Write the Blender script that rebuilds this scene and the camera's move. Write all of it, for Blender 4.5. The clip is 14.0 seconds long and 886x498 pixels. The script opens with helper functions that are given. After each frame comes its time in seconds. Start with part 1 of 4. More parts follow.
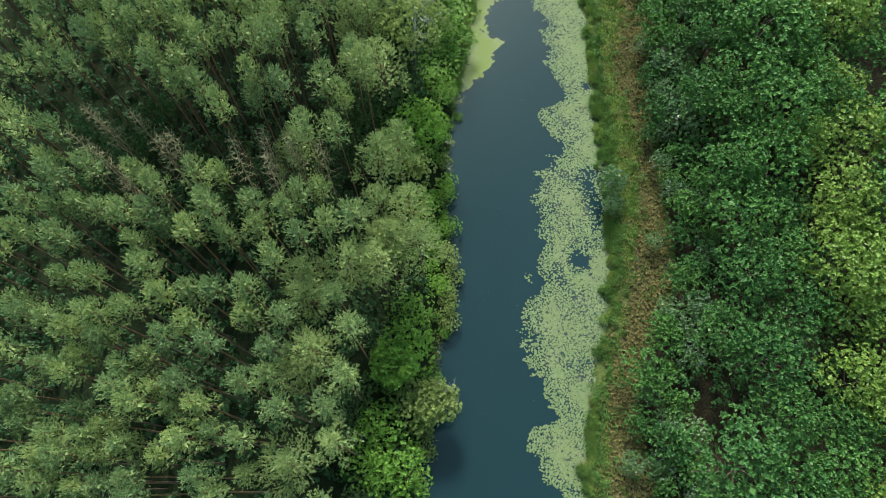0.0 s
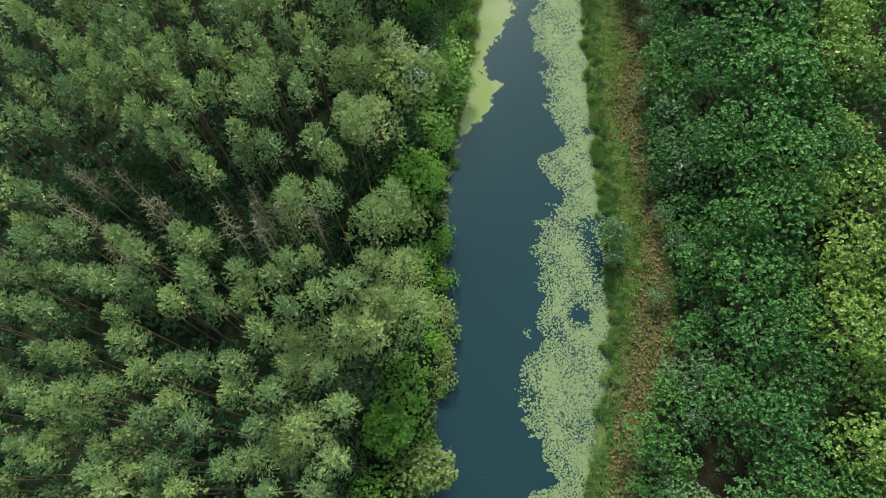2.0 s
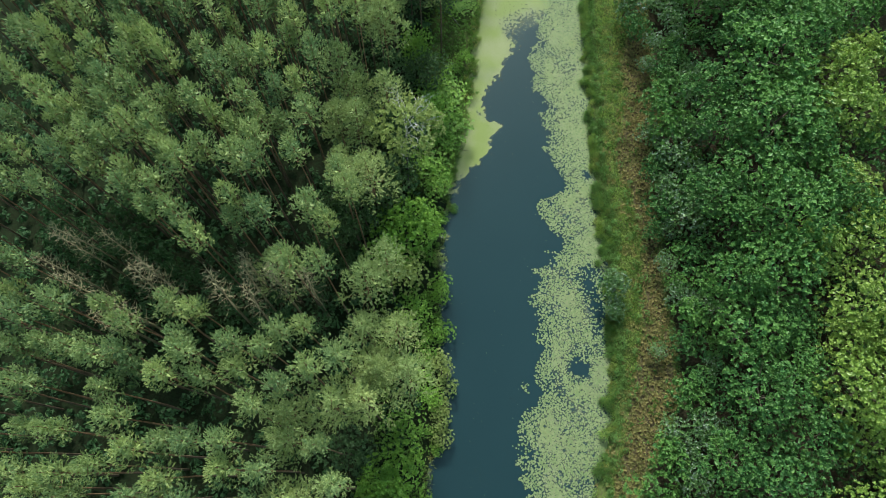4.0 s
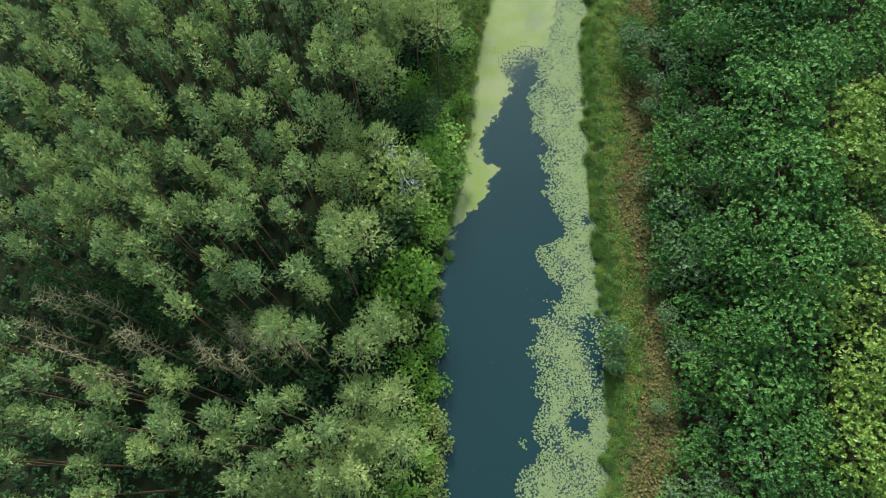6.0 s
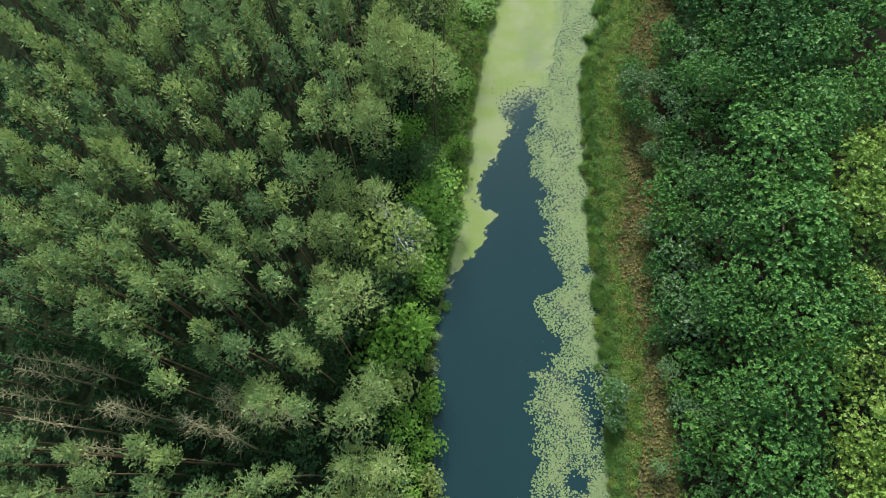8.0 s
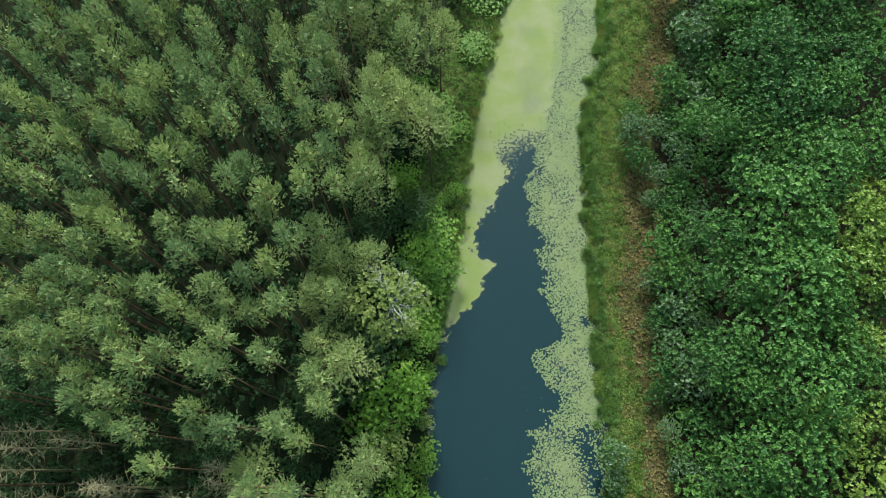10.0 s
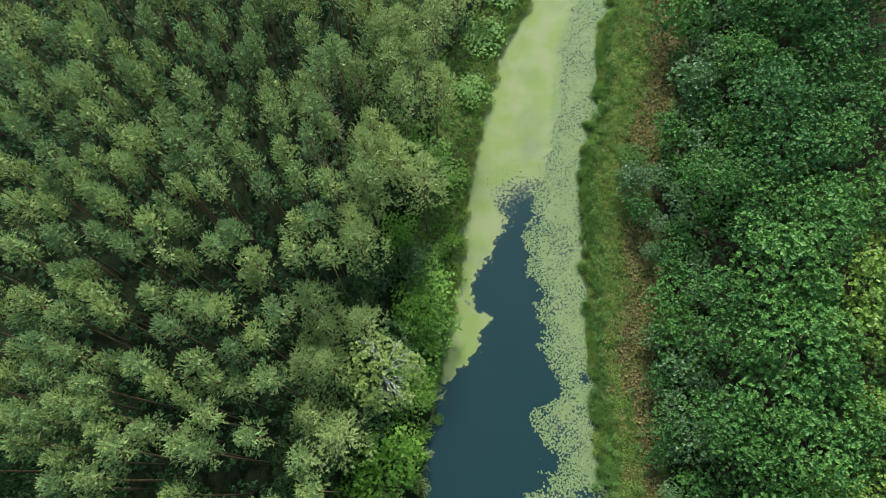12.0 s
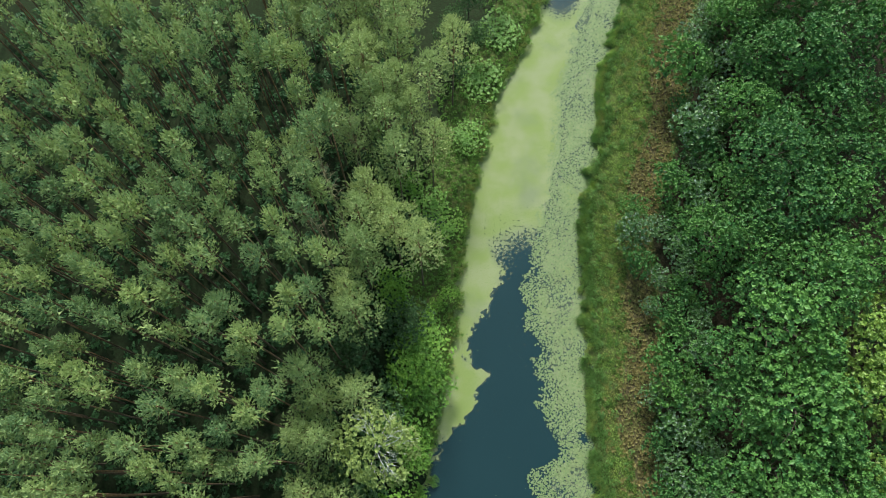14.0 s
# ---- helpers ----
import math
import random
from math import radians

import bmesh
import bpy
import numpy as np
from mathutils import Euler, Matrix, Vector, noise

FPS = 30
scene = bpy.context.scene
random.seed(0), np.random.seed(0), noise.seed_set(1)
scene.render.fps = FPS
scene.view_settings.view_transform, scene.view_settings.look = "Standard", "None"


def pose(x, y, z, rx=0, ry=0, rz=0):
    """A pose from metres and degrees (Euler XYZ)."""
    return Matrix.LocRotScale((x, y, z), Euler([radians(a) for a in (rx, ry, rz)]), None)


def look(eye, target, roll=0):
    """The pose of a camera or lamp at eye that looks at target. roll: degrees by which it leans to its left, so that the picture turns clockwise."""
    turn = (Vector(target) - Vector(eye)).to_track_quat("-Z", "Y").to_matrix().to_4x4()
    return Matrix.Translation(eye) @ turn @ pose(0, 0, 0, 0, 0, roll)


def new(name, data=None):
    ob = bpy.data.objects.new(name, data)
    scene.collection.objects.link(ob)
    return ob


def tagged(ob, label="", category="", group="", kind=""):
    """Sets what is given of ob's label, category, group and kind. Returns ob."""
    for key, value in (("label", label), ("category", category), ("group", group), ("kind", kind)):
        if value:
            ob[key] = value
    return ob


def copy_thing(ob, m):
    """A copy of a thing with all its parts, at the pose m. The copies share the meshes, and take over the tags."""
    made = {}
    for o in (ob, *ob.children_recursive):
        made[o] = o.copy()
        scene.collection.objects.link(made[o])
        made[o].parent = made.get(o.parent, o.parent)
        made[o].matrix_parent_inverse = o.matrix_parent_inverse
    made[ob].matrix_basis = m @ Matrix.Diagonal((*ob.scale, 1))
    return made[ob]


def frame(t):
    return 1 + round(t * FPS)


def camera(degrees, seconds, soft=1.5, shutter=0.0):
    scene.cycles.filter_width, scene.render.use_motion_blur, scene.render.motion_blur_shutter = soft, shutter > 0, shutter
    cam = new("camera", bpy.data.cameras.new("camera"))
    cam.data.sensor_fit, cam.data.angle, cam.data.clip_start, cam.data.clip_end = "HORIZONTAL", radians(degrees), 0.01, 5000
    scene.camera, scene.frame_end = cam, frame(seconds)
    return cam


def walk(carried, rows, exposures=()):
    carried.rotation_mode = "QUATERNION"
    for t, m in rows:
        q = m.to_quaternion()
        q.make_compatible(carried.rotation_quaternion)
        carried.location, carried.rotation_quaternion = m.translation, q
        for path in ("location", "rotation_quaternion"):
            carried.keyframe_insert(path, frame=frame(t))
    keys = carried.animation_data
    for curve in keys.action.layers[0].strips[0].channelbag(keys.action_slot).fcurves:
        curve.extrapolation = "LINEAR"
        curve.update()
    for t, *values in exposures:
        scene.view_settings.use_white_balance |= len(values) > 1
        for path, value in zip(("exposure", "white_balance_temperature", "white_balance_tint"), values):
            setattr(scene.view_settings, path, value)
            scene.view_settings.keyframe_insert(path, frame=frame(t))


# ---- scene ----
EXPOSURES = [(0.0, 1.05, 6380, 5.5), (14.0, 1.05, 6380, 5.5)]
# the camera and its flight: seconds, place, yaw, pitch, roll
cam = camera(68.0, 14.0, soft=0.65)
FLIGHT = [
    (0.0, 0.000, 0.000, 60.000, 0.000, -70.012, 0.008),
    (0.5, 0.086, 1.398, 60.036, 0.025, -70.024, 0.033),
    (1.0, 0.171, 2.755, 60.076, 0.050, -70.035, 0.057),
    (1.5, 0.256, 4.077, 60.119, 0.073, -70.046, 0.080),
    (2.0, 0.341, 5.371, 60.165, 0.096, -70.057, 0.102),
    (2.5, 0.426, 6.641, 60.215, 0.117, -70.068, 0.124),
    (3.0, 0.511, 7.894, 60.268, 0.138, -70.078, 0.144),
    (3.5, 0.595, 9.133, 60.324, 0.158, -70.088, 0.163),
    (4.0, 0.679, 10.364, 60.383, 0.177, -70.098, 0.182),
    (4.5, 0.763, 11.590, 60.446, 0.196, -70.107, 0.199),
    (5.0, 0.846, 12.815, 60.513, 0.213, -70.116, 0.216),
    (5.5, 0.930, 14.041, 60.582, 0.230, -70.125, 0.231),
    (6.0, 1.013, 15.272, 60.655, 0.245, -70.134, 0.246),
    (6.5, 1.096, 16.509, 60.732, 0.260, -70.142, 0.259),
    (7.0, 1.179, 17.755, 60.811, 0.274, -70.150, 0.272),
    (7.5, 1.261, 19.011, 60.894, 0.287, -70.158, 0.284),
    (8.0, 1.343, 20.278, 60.981, 0.300, -70.165, 0.295),
    (8.5, 1.426, 21.557, 61.070, 0.311, -70.172, 0.305),
    (9.0, 1.507, 22.847, 61.163, 0.322, -70.179, 0.313),
    (9.5, 1.589, 24.149, 61.260, 0.331, -70.186, 0.321),
    (10.0, 1.670, 25.462, 61.359, 0.340, -70.192, 0.328),
    (10.5, 1.752, 26.785, 61.462, 0.348, -70.198, 0.334),
    (11.0, 1.832, 28.116, 61.569, 0.355, -70.204, 0.340),
    (11.5, 1.913, 29.453, 61.679, 0.362, -70.209, 0.344),
    (12.0, 1.994, 30.795, 61.792, 0.367, -70.214, 0.347),
    (12.5, 2.074, 32.138, 61.908, 0.372, -70.219, 0.349),
    (13.0, 2.154, 33.479, 62.028, 0.375, -70.224, 0.350),
    (13.5, 2.234, 34.815, 62.151, 0.378, -70.228, 0.351),
    (14.0, 2.313, 36.141, 62.277, 0.380, -70.232, 0.350),
]
walk(cam, [(t, pose(x, y, z, 90 + pitch, 0, yaw) @ pose(0, 0, 0, 0, 0, roll)) for t, x, y, z, yaw, pitch, roll in FLIGHT], EXPOSURES)

# ---- world and light: a bright, thinly overcast sky ----
SUN_ELEVATION, SUN_TURN = radians(42), radians(-5)
world = bpy.data.worlds.new("overcast_sky")
scene.world = world
world.use_nodes = True
wn, wl = world.node_tree.nodes, world.node_tree.links
sky = wn.new("ShaderNodeTexSky")
sky.sky_type, sky.sun_disc = "NISHITA", False
sky.sun_elevation, sky.sun_rotation = SUN_ELEVATION, SUN_TURN
sky.air_density, sky.dust_density, sky.ozone_density = 1.2, 1.6, 0.8
grey = wn.new("ShaderNodeHueSaturation")
grey.inputs["Saturation"].default_value = 0.8
grey.inputs["Hue"].default_value = 0.468
wl.new(sky.outputs["Color"], grey.inputs["Color"])
wl.new(grey.outputs["Color"], wn["Background"].inputs["Color"])
wn["Background"].inputs["Strength"].default_value = 0.13

sun = new("sun", bpy.data.lights.new("sun", "SUN"))
sun.data.energy, sun.data.angle, sun.data.color = 3.4, radians(10), (1.0, 0.97, 0.95)
away = Vector((math.sin(SUN_TURN) * math.cos(SUN_ELEVATION), math.cos(SUN_TURN) * math.cos(SUN_ELEVATION), math.sin(SUN_ELEVATION)))
sun.matrix_world = look(away * 200, (0, 0, 0))


# ---- materials ----
class Nodes:
    """A small helper to write node materials."""

    def __init__(self, name):
        self.mat = bpy.data.materials.new(name)
        self.mat.use_nodes = True
        self.n, self.l = self.mat.node_tree.nodes, self.mat.node_tree.links
        self.bsdf, self.out = self.n["Principled BSDF"], self.n["Material Output"]

    def put(self, socket, value):
        if hasattr(value, "links"):
            self.l.new(value, socket)
        elif isinstance(value, tuple) and len(value) == 3 and socket.type == "RGBA":
            socket.default_value = (*value, 1)
        else:
            socket.default_value = value

    def noise(self, scale, detail=3, vector=None):
        node = self.n.new("ShaderNodeTexNoise")
        node.inputs["Scale"].default_value, node.inputs["Detail"].default_value = scale, detail
        self.l.new(vector or self.place(), node.inputs["Vector"])
        return node.outputs["Fac"]

    def place(self):
        return self.n.new("ShaderNodeNewGeometry").outputs["Position"]

    def local(self):
        return self.n.new("ShaderNodeTexCoord").outputs["Object"]

    def island(self):
        return self.n.new("ShaderNodeNewGeometry").outputs["Random Per Island"]

    def thing(self):
        return self.n.new("ShaderNodeObjectInfo").outputs["Random"]

    def mix(self, fac, a, b):
        node = self.n.new("ShaderNodeMix")
        node.data_type = "RGBA"
        self.put(node.inputs[0], fac), self.put(node.inputs[6], a), self.put(node.inputs[7], b)
        return node.outputs[2]

    def math(self, op, a, b=0.0):
        node = self.n.new("ShaderNodeMath")
        node.operation = op
        self.put(node.inputs[0], a), self.put(node.inputs[1], b)
        return node.outputs[0]

    def ramp(self, value, low, high):
        node = self.n.new("ShaderNodeMapRange")
        node.interpolation_type = "SMOOTHSTEP"
        self.put(node.inputs[0], value)
        node.inputs[1].default_value, node.inputs[2].default_value = low, high
        return node.outputs[0]

    def bump(self, height, strength, distance):
        node = self.n.new("ShaderNodeBump")
        node.inputs["Strength"].default_value, node.inputs["Distance"].default_value = strength, distance
        self.l.new(height, node.inputs["Height"])
        self.l.new(node.outputs[0], self.bsdf.inputs["Normal"])

    def finish(self, colour, rough=0.6, specular=0.5):
        self.put(self.bsdf.inputs["Base Color"], colour)
        self.put(self.bsdf.inputs["Roughness"], rough)
        self.bsdf.inputs["Specular IOR Level"].default_value = specular
        return self.mat


def leaf_material(name, dark, light, odd, rough=0.5, specular=0.2, through_light=0.3, silver=None):
    """Leaves: every leaf and every tree a little different, and some light comes through; silver: the pale undersides of some."""
    m = Nodes(name)
    tree = m.mix(m.thing(), dark, light)
    leaf = m.mix(m.math("MULTIPLY", m.island(), 0.75), tree, light)
    leaf = m.mix(m.ramp(m.noise(0.9, 2), 0.45, 0.75), leaf, odd)
    if silver:
        leaf = m.mix(m.math("MULTIPLY", m.ramp(m.island(), 0.66, 0.72), m.ramp(m.noise(1.3, 2), 0.4, 0.6)), leaf, silver)
    m.finish(leaf, rough, specular)
    thin = m.n.new("ShaderNodeBsdfTranslucent")
    m.l.new(leaf, thin.inputs["Color"])
    blend = m.n.new("ShaderNodeMixShader")
    blend.inputs[0].default_value = through_light
    m.l.new(m.bsdf.outputs[0], blend.inputs[1])
    m.l.new(thin.outputs[0], blend.inputs[2])
    m.l.new(blend.outputs[0], m.out.inputs["Surface"])
    return m.mat


def bark_material(name, low, high, start, end):
    """Bark; old and grey below, thin and red-brown further up."""
    m = Nodes(name)
    split = m.n.new("ShaderNodeSeparateXYZ")
    m.l.new(m.local(), split.inputs[0])
    up = m.ramp(split.outputs[2], start, end)
    grain = m.noise(9, 4, m.local())
    colour = m.mix(up, low, high)
    colour = m.mix(m.ramp(grain, 0.4, 0.7), colour, tuple(c * 0.45 for c in low))
    m.bump(grain, 0.6, 0.03)
    return m.finish(colour, 0.85, 0.2)


needles = leaf_material("pine_needles", (0.072, 0.149, 0.070), (0.271, 0.348, 0.110), (0.144, 0.236, 0.094), 0.55, 0.2, 0.25)
needles_pale = leaf_material("riverside_pine_needles", (0.154, 0.250, 0.094), (0.326, 0.403, 0.141), (0.220, 0.300, 0.108), 0.5, 0.2, 0.3)
oak_leaves = leaf_material("oak_leaves", (0.021, 0.078, 0.024), (0.100, 0.221, 0.042), (0.043, 0.131, 0.035), 0.5, 0.25, 0.2)
lime_leaves = leaf_material("young_oak_leaves", (0.110, 0.215, 0.032), (0.250, 0.355, 0.066), (0.155, 0.255, 0.046), 0.42, 0.4)
willow_leaves = leaf_material("silver_shrub_leaves", (0.048, 0.124, 0.040), (0.130, 0.240, 0.066), (0.072, 0.160, 0.048), 0.42, 0.4, 0.25, (0.25, 0.32, 0.25))
bush_leaves = leaf_material("alder_leaves", (0.083, 0.206, 0.033), (0.240, 0.420, 0.066), (0.137, 0.279, 0.045), 0.45, 0.3, 0.4)
herb_leaves = leaf_material("bank_herb_leaves", (0.046, 0.120, 0.022), (0.124, 0.237, 0.041), (0.083, 0.149, 0.032), 0.5, 0.15, 0.4)
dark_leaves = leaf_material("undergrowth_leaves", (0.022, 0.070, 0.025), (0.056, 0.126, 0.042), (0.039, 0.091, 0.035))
alder_dark = leaf_material("dark_alder_leaves", (0.036, 0.085, 0.030), (0.094, 0.168, 0.056), (0.060, 0.116, 0.038), 0.45, 0.3)
birch_leaves = leaf_material("birch_leaves", (0.162, 0.236, 0.068), (0.318, 0.397, 0.123), (0.216, 0.282, 0.086), 0.5, 0.15, 0.4)
grass_blades = leaf_material("bank_grass", (0.106, 0.222, 0.044), (0.294, 0.422, 0.099), (0.342, 0.319, 0.105), 0.5, 0.15, 0.4)
sedge_blades = leaf_material("sedge", (0.052, 0.146, 0.038), (0.160, 0.290, 0.074), (0.110, 0.200, 0.052), 0.5, 0.2, 0.35)
fern_leaves = leaf_material("withered_fern", (0.142, 0.121, 0.048), (0.315, 0.277, 0.111), (0.130, 0.145, 0.050), 0.8, 0.05, 0.35)
pine_bark = bark_material("pine_bark", (0.120, 0.092, 0.060), (0.230, 0.138, 0.072), 4, 10)
grey_wood = bark_material("dead_wood", (0.185, 0.165, 0.092), (0.315, 0.292, 0.165), 4, 12)
dark_bark = bark_material("oak_bark", (0.09, 0.07, 0.05), (0.12, 0.10, 0.07), 1, 6)
birch_bark = bark_material("birch_bark", (0.07, 0.07, 0.06), (0.60, 0.60, 0.56), 8.5, 11)
pale_wood = bark_material("weathered_wood", (0.38, 0.37, 0.32), (0.46, 0.45, 0.40), 0, 3)


def water_material():
    m = Nodes("canal_water")
    m.bump(m.noise(1.2, 3), 0.05, 0.02)
    m.bsdf.inputs["IOR"].default_value = 1.38
    m.bsdf.inputs["Specular Tint"].default_value = (0.78, 1.0, 0.96, 1)
    return m.finish(m.mix(m.noise(0.15, 2), (0.007, 0.021, 0.024), (0.009, 0.025, 0.028)), 0.05, 0.5)


def algae_material():
    """A film of duckweed: closed where the cover is thick, torn at its edges."""
    m = Nodes("duckweed")
    cover = m.n.new("ShaderNodeAttribute")
    cover.attribute_name = "cover"
    torn = m.math("ADD", cover.outputs["Fac"], m.math("MULTIPLY", m.math("SUBTRACT", m.noise(3.2, 9), 0.5), 1.3))
    shape = m.math("MULTIPLY", m.ramp(torn, 0.36, 0.60), m.math("ADD", m.math("MULTIPLY", m.ramp(cover.outputs["Fac"], 0.35, 0.75), 0.5), 0.5))
    tint = m.mix(m.ramp(m.noise(0.35, 4), 0.35, 0.7), (0.142, 0.184, 0.053), (0.184, 0.207, 0.103))
    tint = m.mix(m.ramp(m.noise(9, 3), 0.45, 0.8), tint, (0.11, 0.155, 0.036))
    tint = m.mix(m.math("MULTIPLY", m.ramp(m.noise(0.22, 5), 0.5, 0.72), 0.55), tint, (0.105, 0.13, 0.075))
    tint = m.mix(m.ramp(cover.outputs["Fac"], 0.35, 0.8), (0.145, 0.175, 0.105), tint)
    m.bump(m.noise(14, 3), 0.3, 0.01)
    m.finish(tint, 0.8, 0.2)
    clear = m.n.new("ShaderNodeBsdfTransparent")
    blend = m.n.new("ShaderNodeMixShader")
    m.l.new(shape, blend.inputs[0])
    m.l.new(clear.outputs[0], blend.inputs[1])
    m.l.new(m.bsdf.outputs[0], blend.inputs[2])
    m.l.new(blend.outputs[0], m.out.inputs["Surface"])
    return m.mat


def pad_material():
    m = Nodes("lily_pad")
    tint = m.mix(m.island(), (0.085, 0.135, 0.046), (0.155, 0.19, 0.088))
    tint = m.mix(m.math("MULTIPLY", m.thing(), 0.5), tint, (0.145, 0.185, 0.075))
    tint = m.mix(m.ramp(m.noise(6, 2), 0.55, 0.8), tint, (0.085, 0.125, 0.05))
    return m.finish(tint, 0.7, 0.2)


def ground_material():
    """Forest floor with canopy shade in its colour, grassy bank and bare brown litter, mixed by where they lie."""
    m = Nodes("ground_soil")
    zone = m.n.new("ShaderNodeAttribute")
    zone.attribute_name = "zone"
    split = m.n.new("ShaderNodeSeparateColor")
    m.l.new(zone.outputs["Color"], split.inputs[0])
    fine, broad = m.noise(5, 6), m.noise(0.7, 4)
    # near-black tones put the shade between the crowns into the floor's colour
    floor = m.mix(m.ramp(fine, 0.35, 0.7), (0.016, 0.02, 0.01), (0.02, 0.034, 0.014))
    shaded_leaf_litter = m.mix(m.ramp(fine, 0.35, 0.7), (0.026, 0.023, 0.013), (0.050, 0.042, 0.025))
    floor = m.mix(split.outputs[2], floor, shaded_leaf_litter)
    grass = m.mix(m.ramp(broad, 0.35, 0.65), (0.05, 0.085, 0.02), (0.095, 0.125, 0.034))
    grass = m.mix(m.ramp(fine, 0.4, 0.75), grass, (0.06, 0.06, 0.03))
    litter = m.mix(m.ramp(fine, 0.35, 0.7), (0.056, 0.047, 0.026), (0.115, 0.096, 0.050))
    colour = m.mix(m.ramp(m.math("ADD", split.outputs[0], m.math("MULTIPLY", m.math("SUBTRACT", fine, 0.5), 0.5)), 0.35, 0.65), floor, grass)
    colour = m.mix(m.ramp(m.math("ADD", split.outputs[1], m.math("MULTIPLY", m.math("SUBTRACT", fine, 0.5), 0.6)), 0.35, 0.65), colour, litter)
    m.bump(fine, 0.8, 0.08)
    return m.finish(colour, 1.0, 0.03)


water_mat, algae_mat, pad_mat, ground_mat = water_material(), algae_material(), pad_material(), ground_material()


# ---- the plan: banks, strips and heights along the canal (y runs with it) ----
LEFT_BANK = ([-40, 0, 5, 12, 15, 19, 25, 35, 40, 46, 52, 59, 67, 72, 76, 82, 90, 130], [-4, -1.8, -1.2, -0.3, 0.7, 1.0, 0.4, 0.6, 1.5, 2.8, 3.6, 4.3, 5.7, 7.0, 7.6, 10.8, 13.9, 27])
RIGHT_BANK = ([-40, 1, 5, 9, 15, 19, 26, 30, 35, 41, 48, 52, 57, 62, 68, 74, 79, 82, 90, 130], [9, 12.3, 13.0, 13.6, 15.2, 15.9, 16.3, 16.3, 16.0, 15.8, 15.9, 16.0, 15.9, 16.2, 17.7, 18.9, 19.0, 20.5, 22.6, 36])
BROWN_NEAR = ([-40, 1, 4, 8, 11, 14, 17, 21, 25, 28, 33, 38, 40, 43, 46, 50, 53, 60, 65, 67, 74, 77, 81, 87, 130], [11, 14.2, 14.5, 14.8, 15.6, 16.6, 17.2, 18.4, 19.3, 19.4, 19.9, 19.4, 18.4, 18.2, 19.2, 20.0, 19.6, 21.5, 21.0, 21.8, 24.6, 24.4, 24.9, 26.1, 40])
BROWN_FAR = ([-40, 0, 4, 8, 11, 13, 16, 19, 24, 28, 33, 38, 43, 46, 49, 53, 60, 65, 70, 73, 77, 84, 87, 130], [14, 17.5, 16.3, 16.6, 17.1, 18.9, 20.3, 21.2, 21.2, 20.8, 21.1, 21.4, 21.0, 22.4, 22.9, 22.2, 22.2, 23.9, 25.6, 26.5, 27.8, 28.3, 29.6, 44])
PADS_LINE = ([-40, -1, 1, 3, 5, 5.8, 8.8, 12.4, 15.7, 18.4, 21, 24, 27, 30, 31, 33, 35.7, 37.6, 38.6, 39.6, 43.4, 47, 51, 54, 57, 59.3, 65.6, 70, 77, 84, 91, 130], [7, 10.4, 8.6, 7.5, 8.3, 10.9, 9.0, 7.4, 7.8, 9.8, 9.4, 9.8, 9.4, 9.2, 11.6, 12.3, 10.7, 10.4, 13.4, 12.5, 11.4, 11.3, 10.4, 10.1, 10.7, 11.4, 12.8, 13.8, 14.4, 16.5, 18.5, 31])
ALGAE_EDGE = ([-40, 34, 36, 38.2, 39.6, 41, 42.3, 44.3, 46, 47.2, 48.3, 50.5, 51.6, 54.5, 56.9, 58.7, 61, 64], [-6, -1, 0.8, 1.4, 2.3, 3.4, 5.0, 5.6, 6.7, 4.7, 4.6, 5.2, 6.3, 7.6, 9.2, 11.4, 14, 18])



def uneven(line, size, seed):
    """The same line, worn in and out by small bays."""
    y = np.arange(-40, 130.1, 0.25)
    bay = np.sin(y * 1.9 + seed) + 0.7 * np.sin(y * 4.3 + 2 * seed) + 0.4 * np.sin(y * 9.1 + 3 * seed)
    return y, np.interp(y, *line) + size * bay * np.clip(np.sin(y * 0.37 + seed) + 0.8, 0.2, 1.4)


PADS_EDGE = uneven(PADS_LINE, 0.22, 4.0)
LEFT_BANK, RIGHT_BANK = uneven(LEFT_BANK, 0.26, 1.0), uneven(RIGHT_BANK, 0.26, 2.0)


def along(line, y):
    return np.interp(y, line[0], line[1])


def rough(x, y, scale, seed=0.0):
    """Smooth unevenness, about -1 to 1, for whole arrays."""
    a = np.sin(x * scale * 1.3 + 1.7 * np.sin(y * scale * 0.7 + seed) + seed) + np.sin(y * scale * 1.1 - 1.3 * np.sin(x * scale * 0.9 + 2 * seed) + 2.1 * seed)
    b = np.sin(x * scale * 2.9 + 1.1 * np.sin(y * scale * 2.3 + seed)) + np.sin(y * scale * 3.1 + 1.2 * np.sin(x * scale * 2.7 - seed))
    return a * 0.33 + b * 0.17


def ground_height(x, y):
    left, right = along(LEFT_BANK, y) - x, x - along(RIGHT_BANK, y)
    out = np.maximum(left, right)
    rise = np.where(left > right, 0.75, 0.55)
    step = np.clip((out + 0.9) / 1.5, 0, 1)
    step = step * step * (3 - 2 * step)
    z = -1.3 + (1.3 + rise * 0.75) * step + rise * 0.25 * np.clip(out / 6, 0, 1)
    return z + np.where(out > 0, 0.12 * rough(x, y, 0.8) + 0.05 * rough(x, y, 3.1, 1.0), 0)


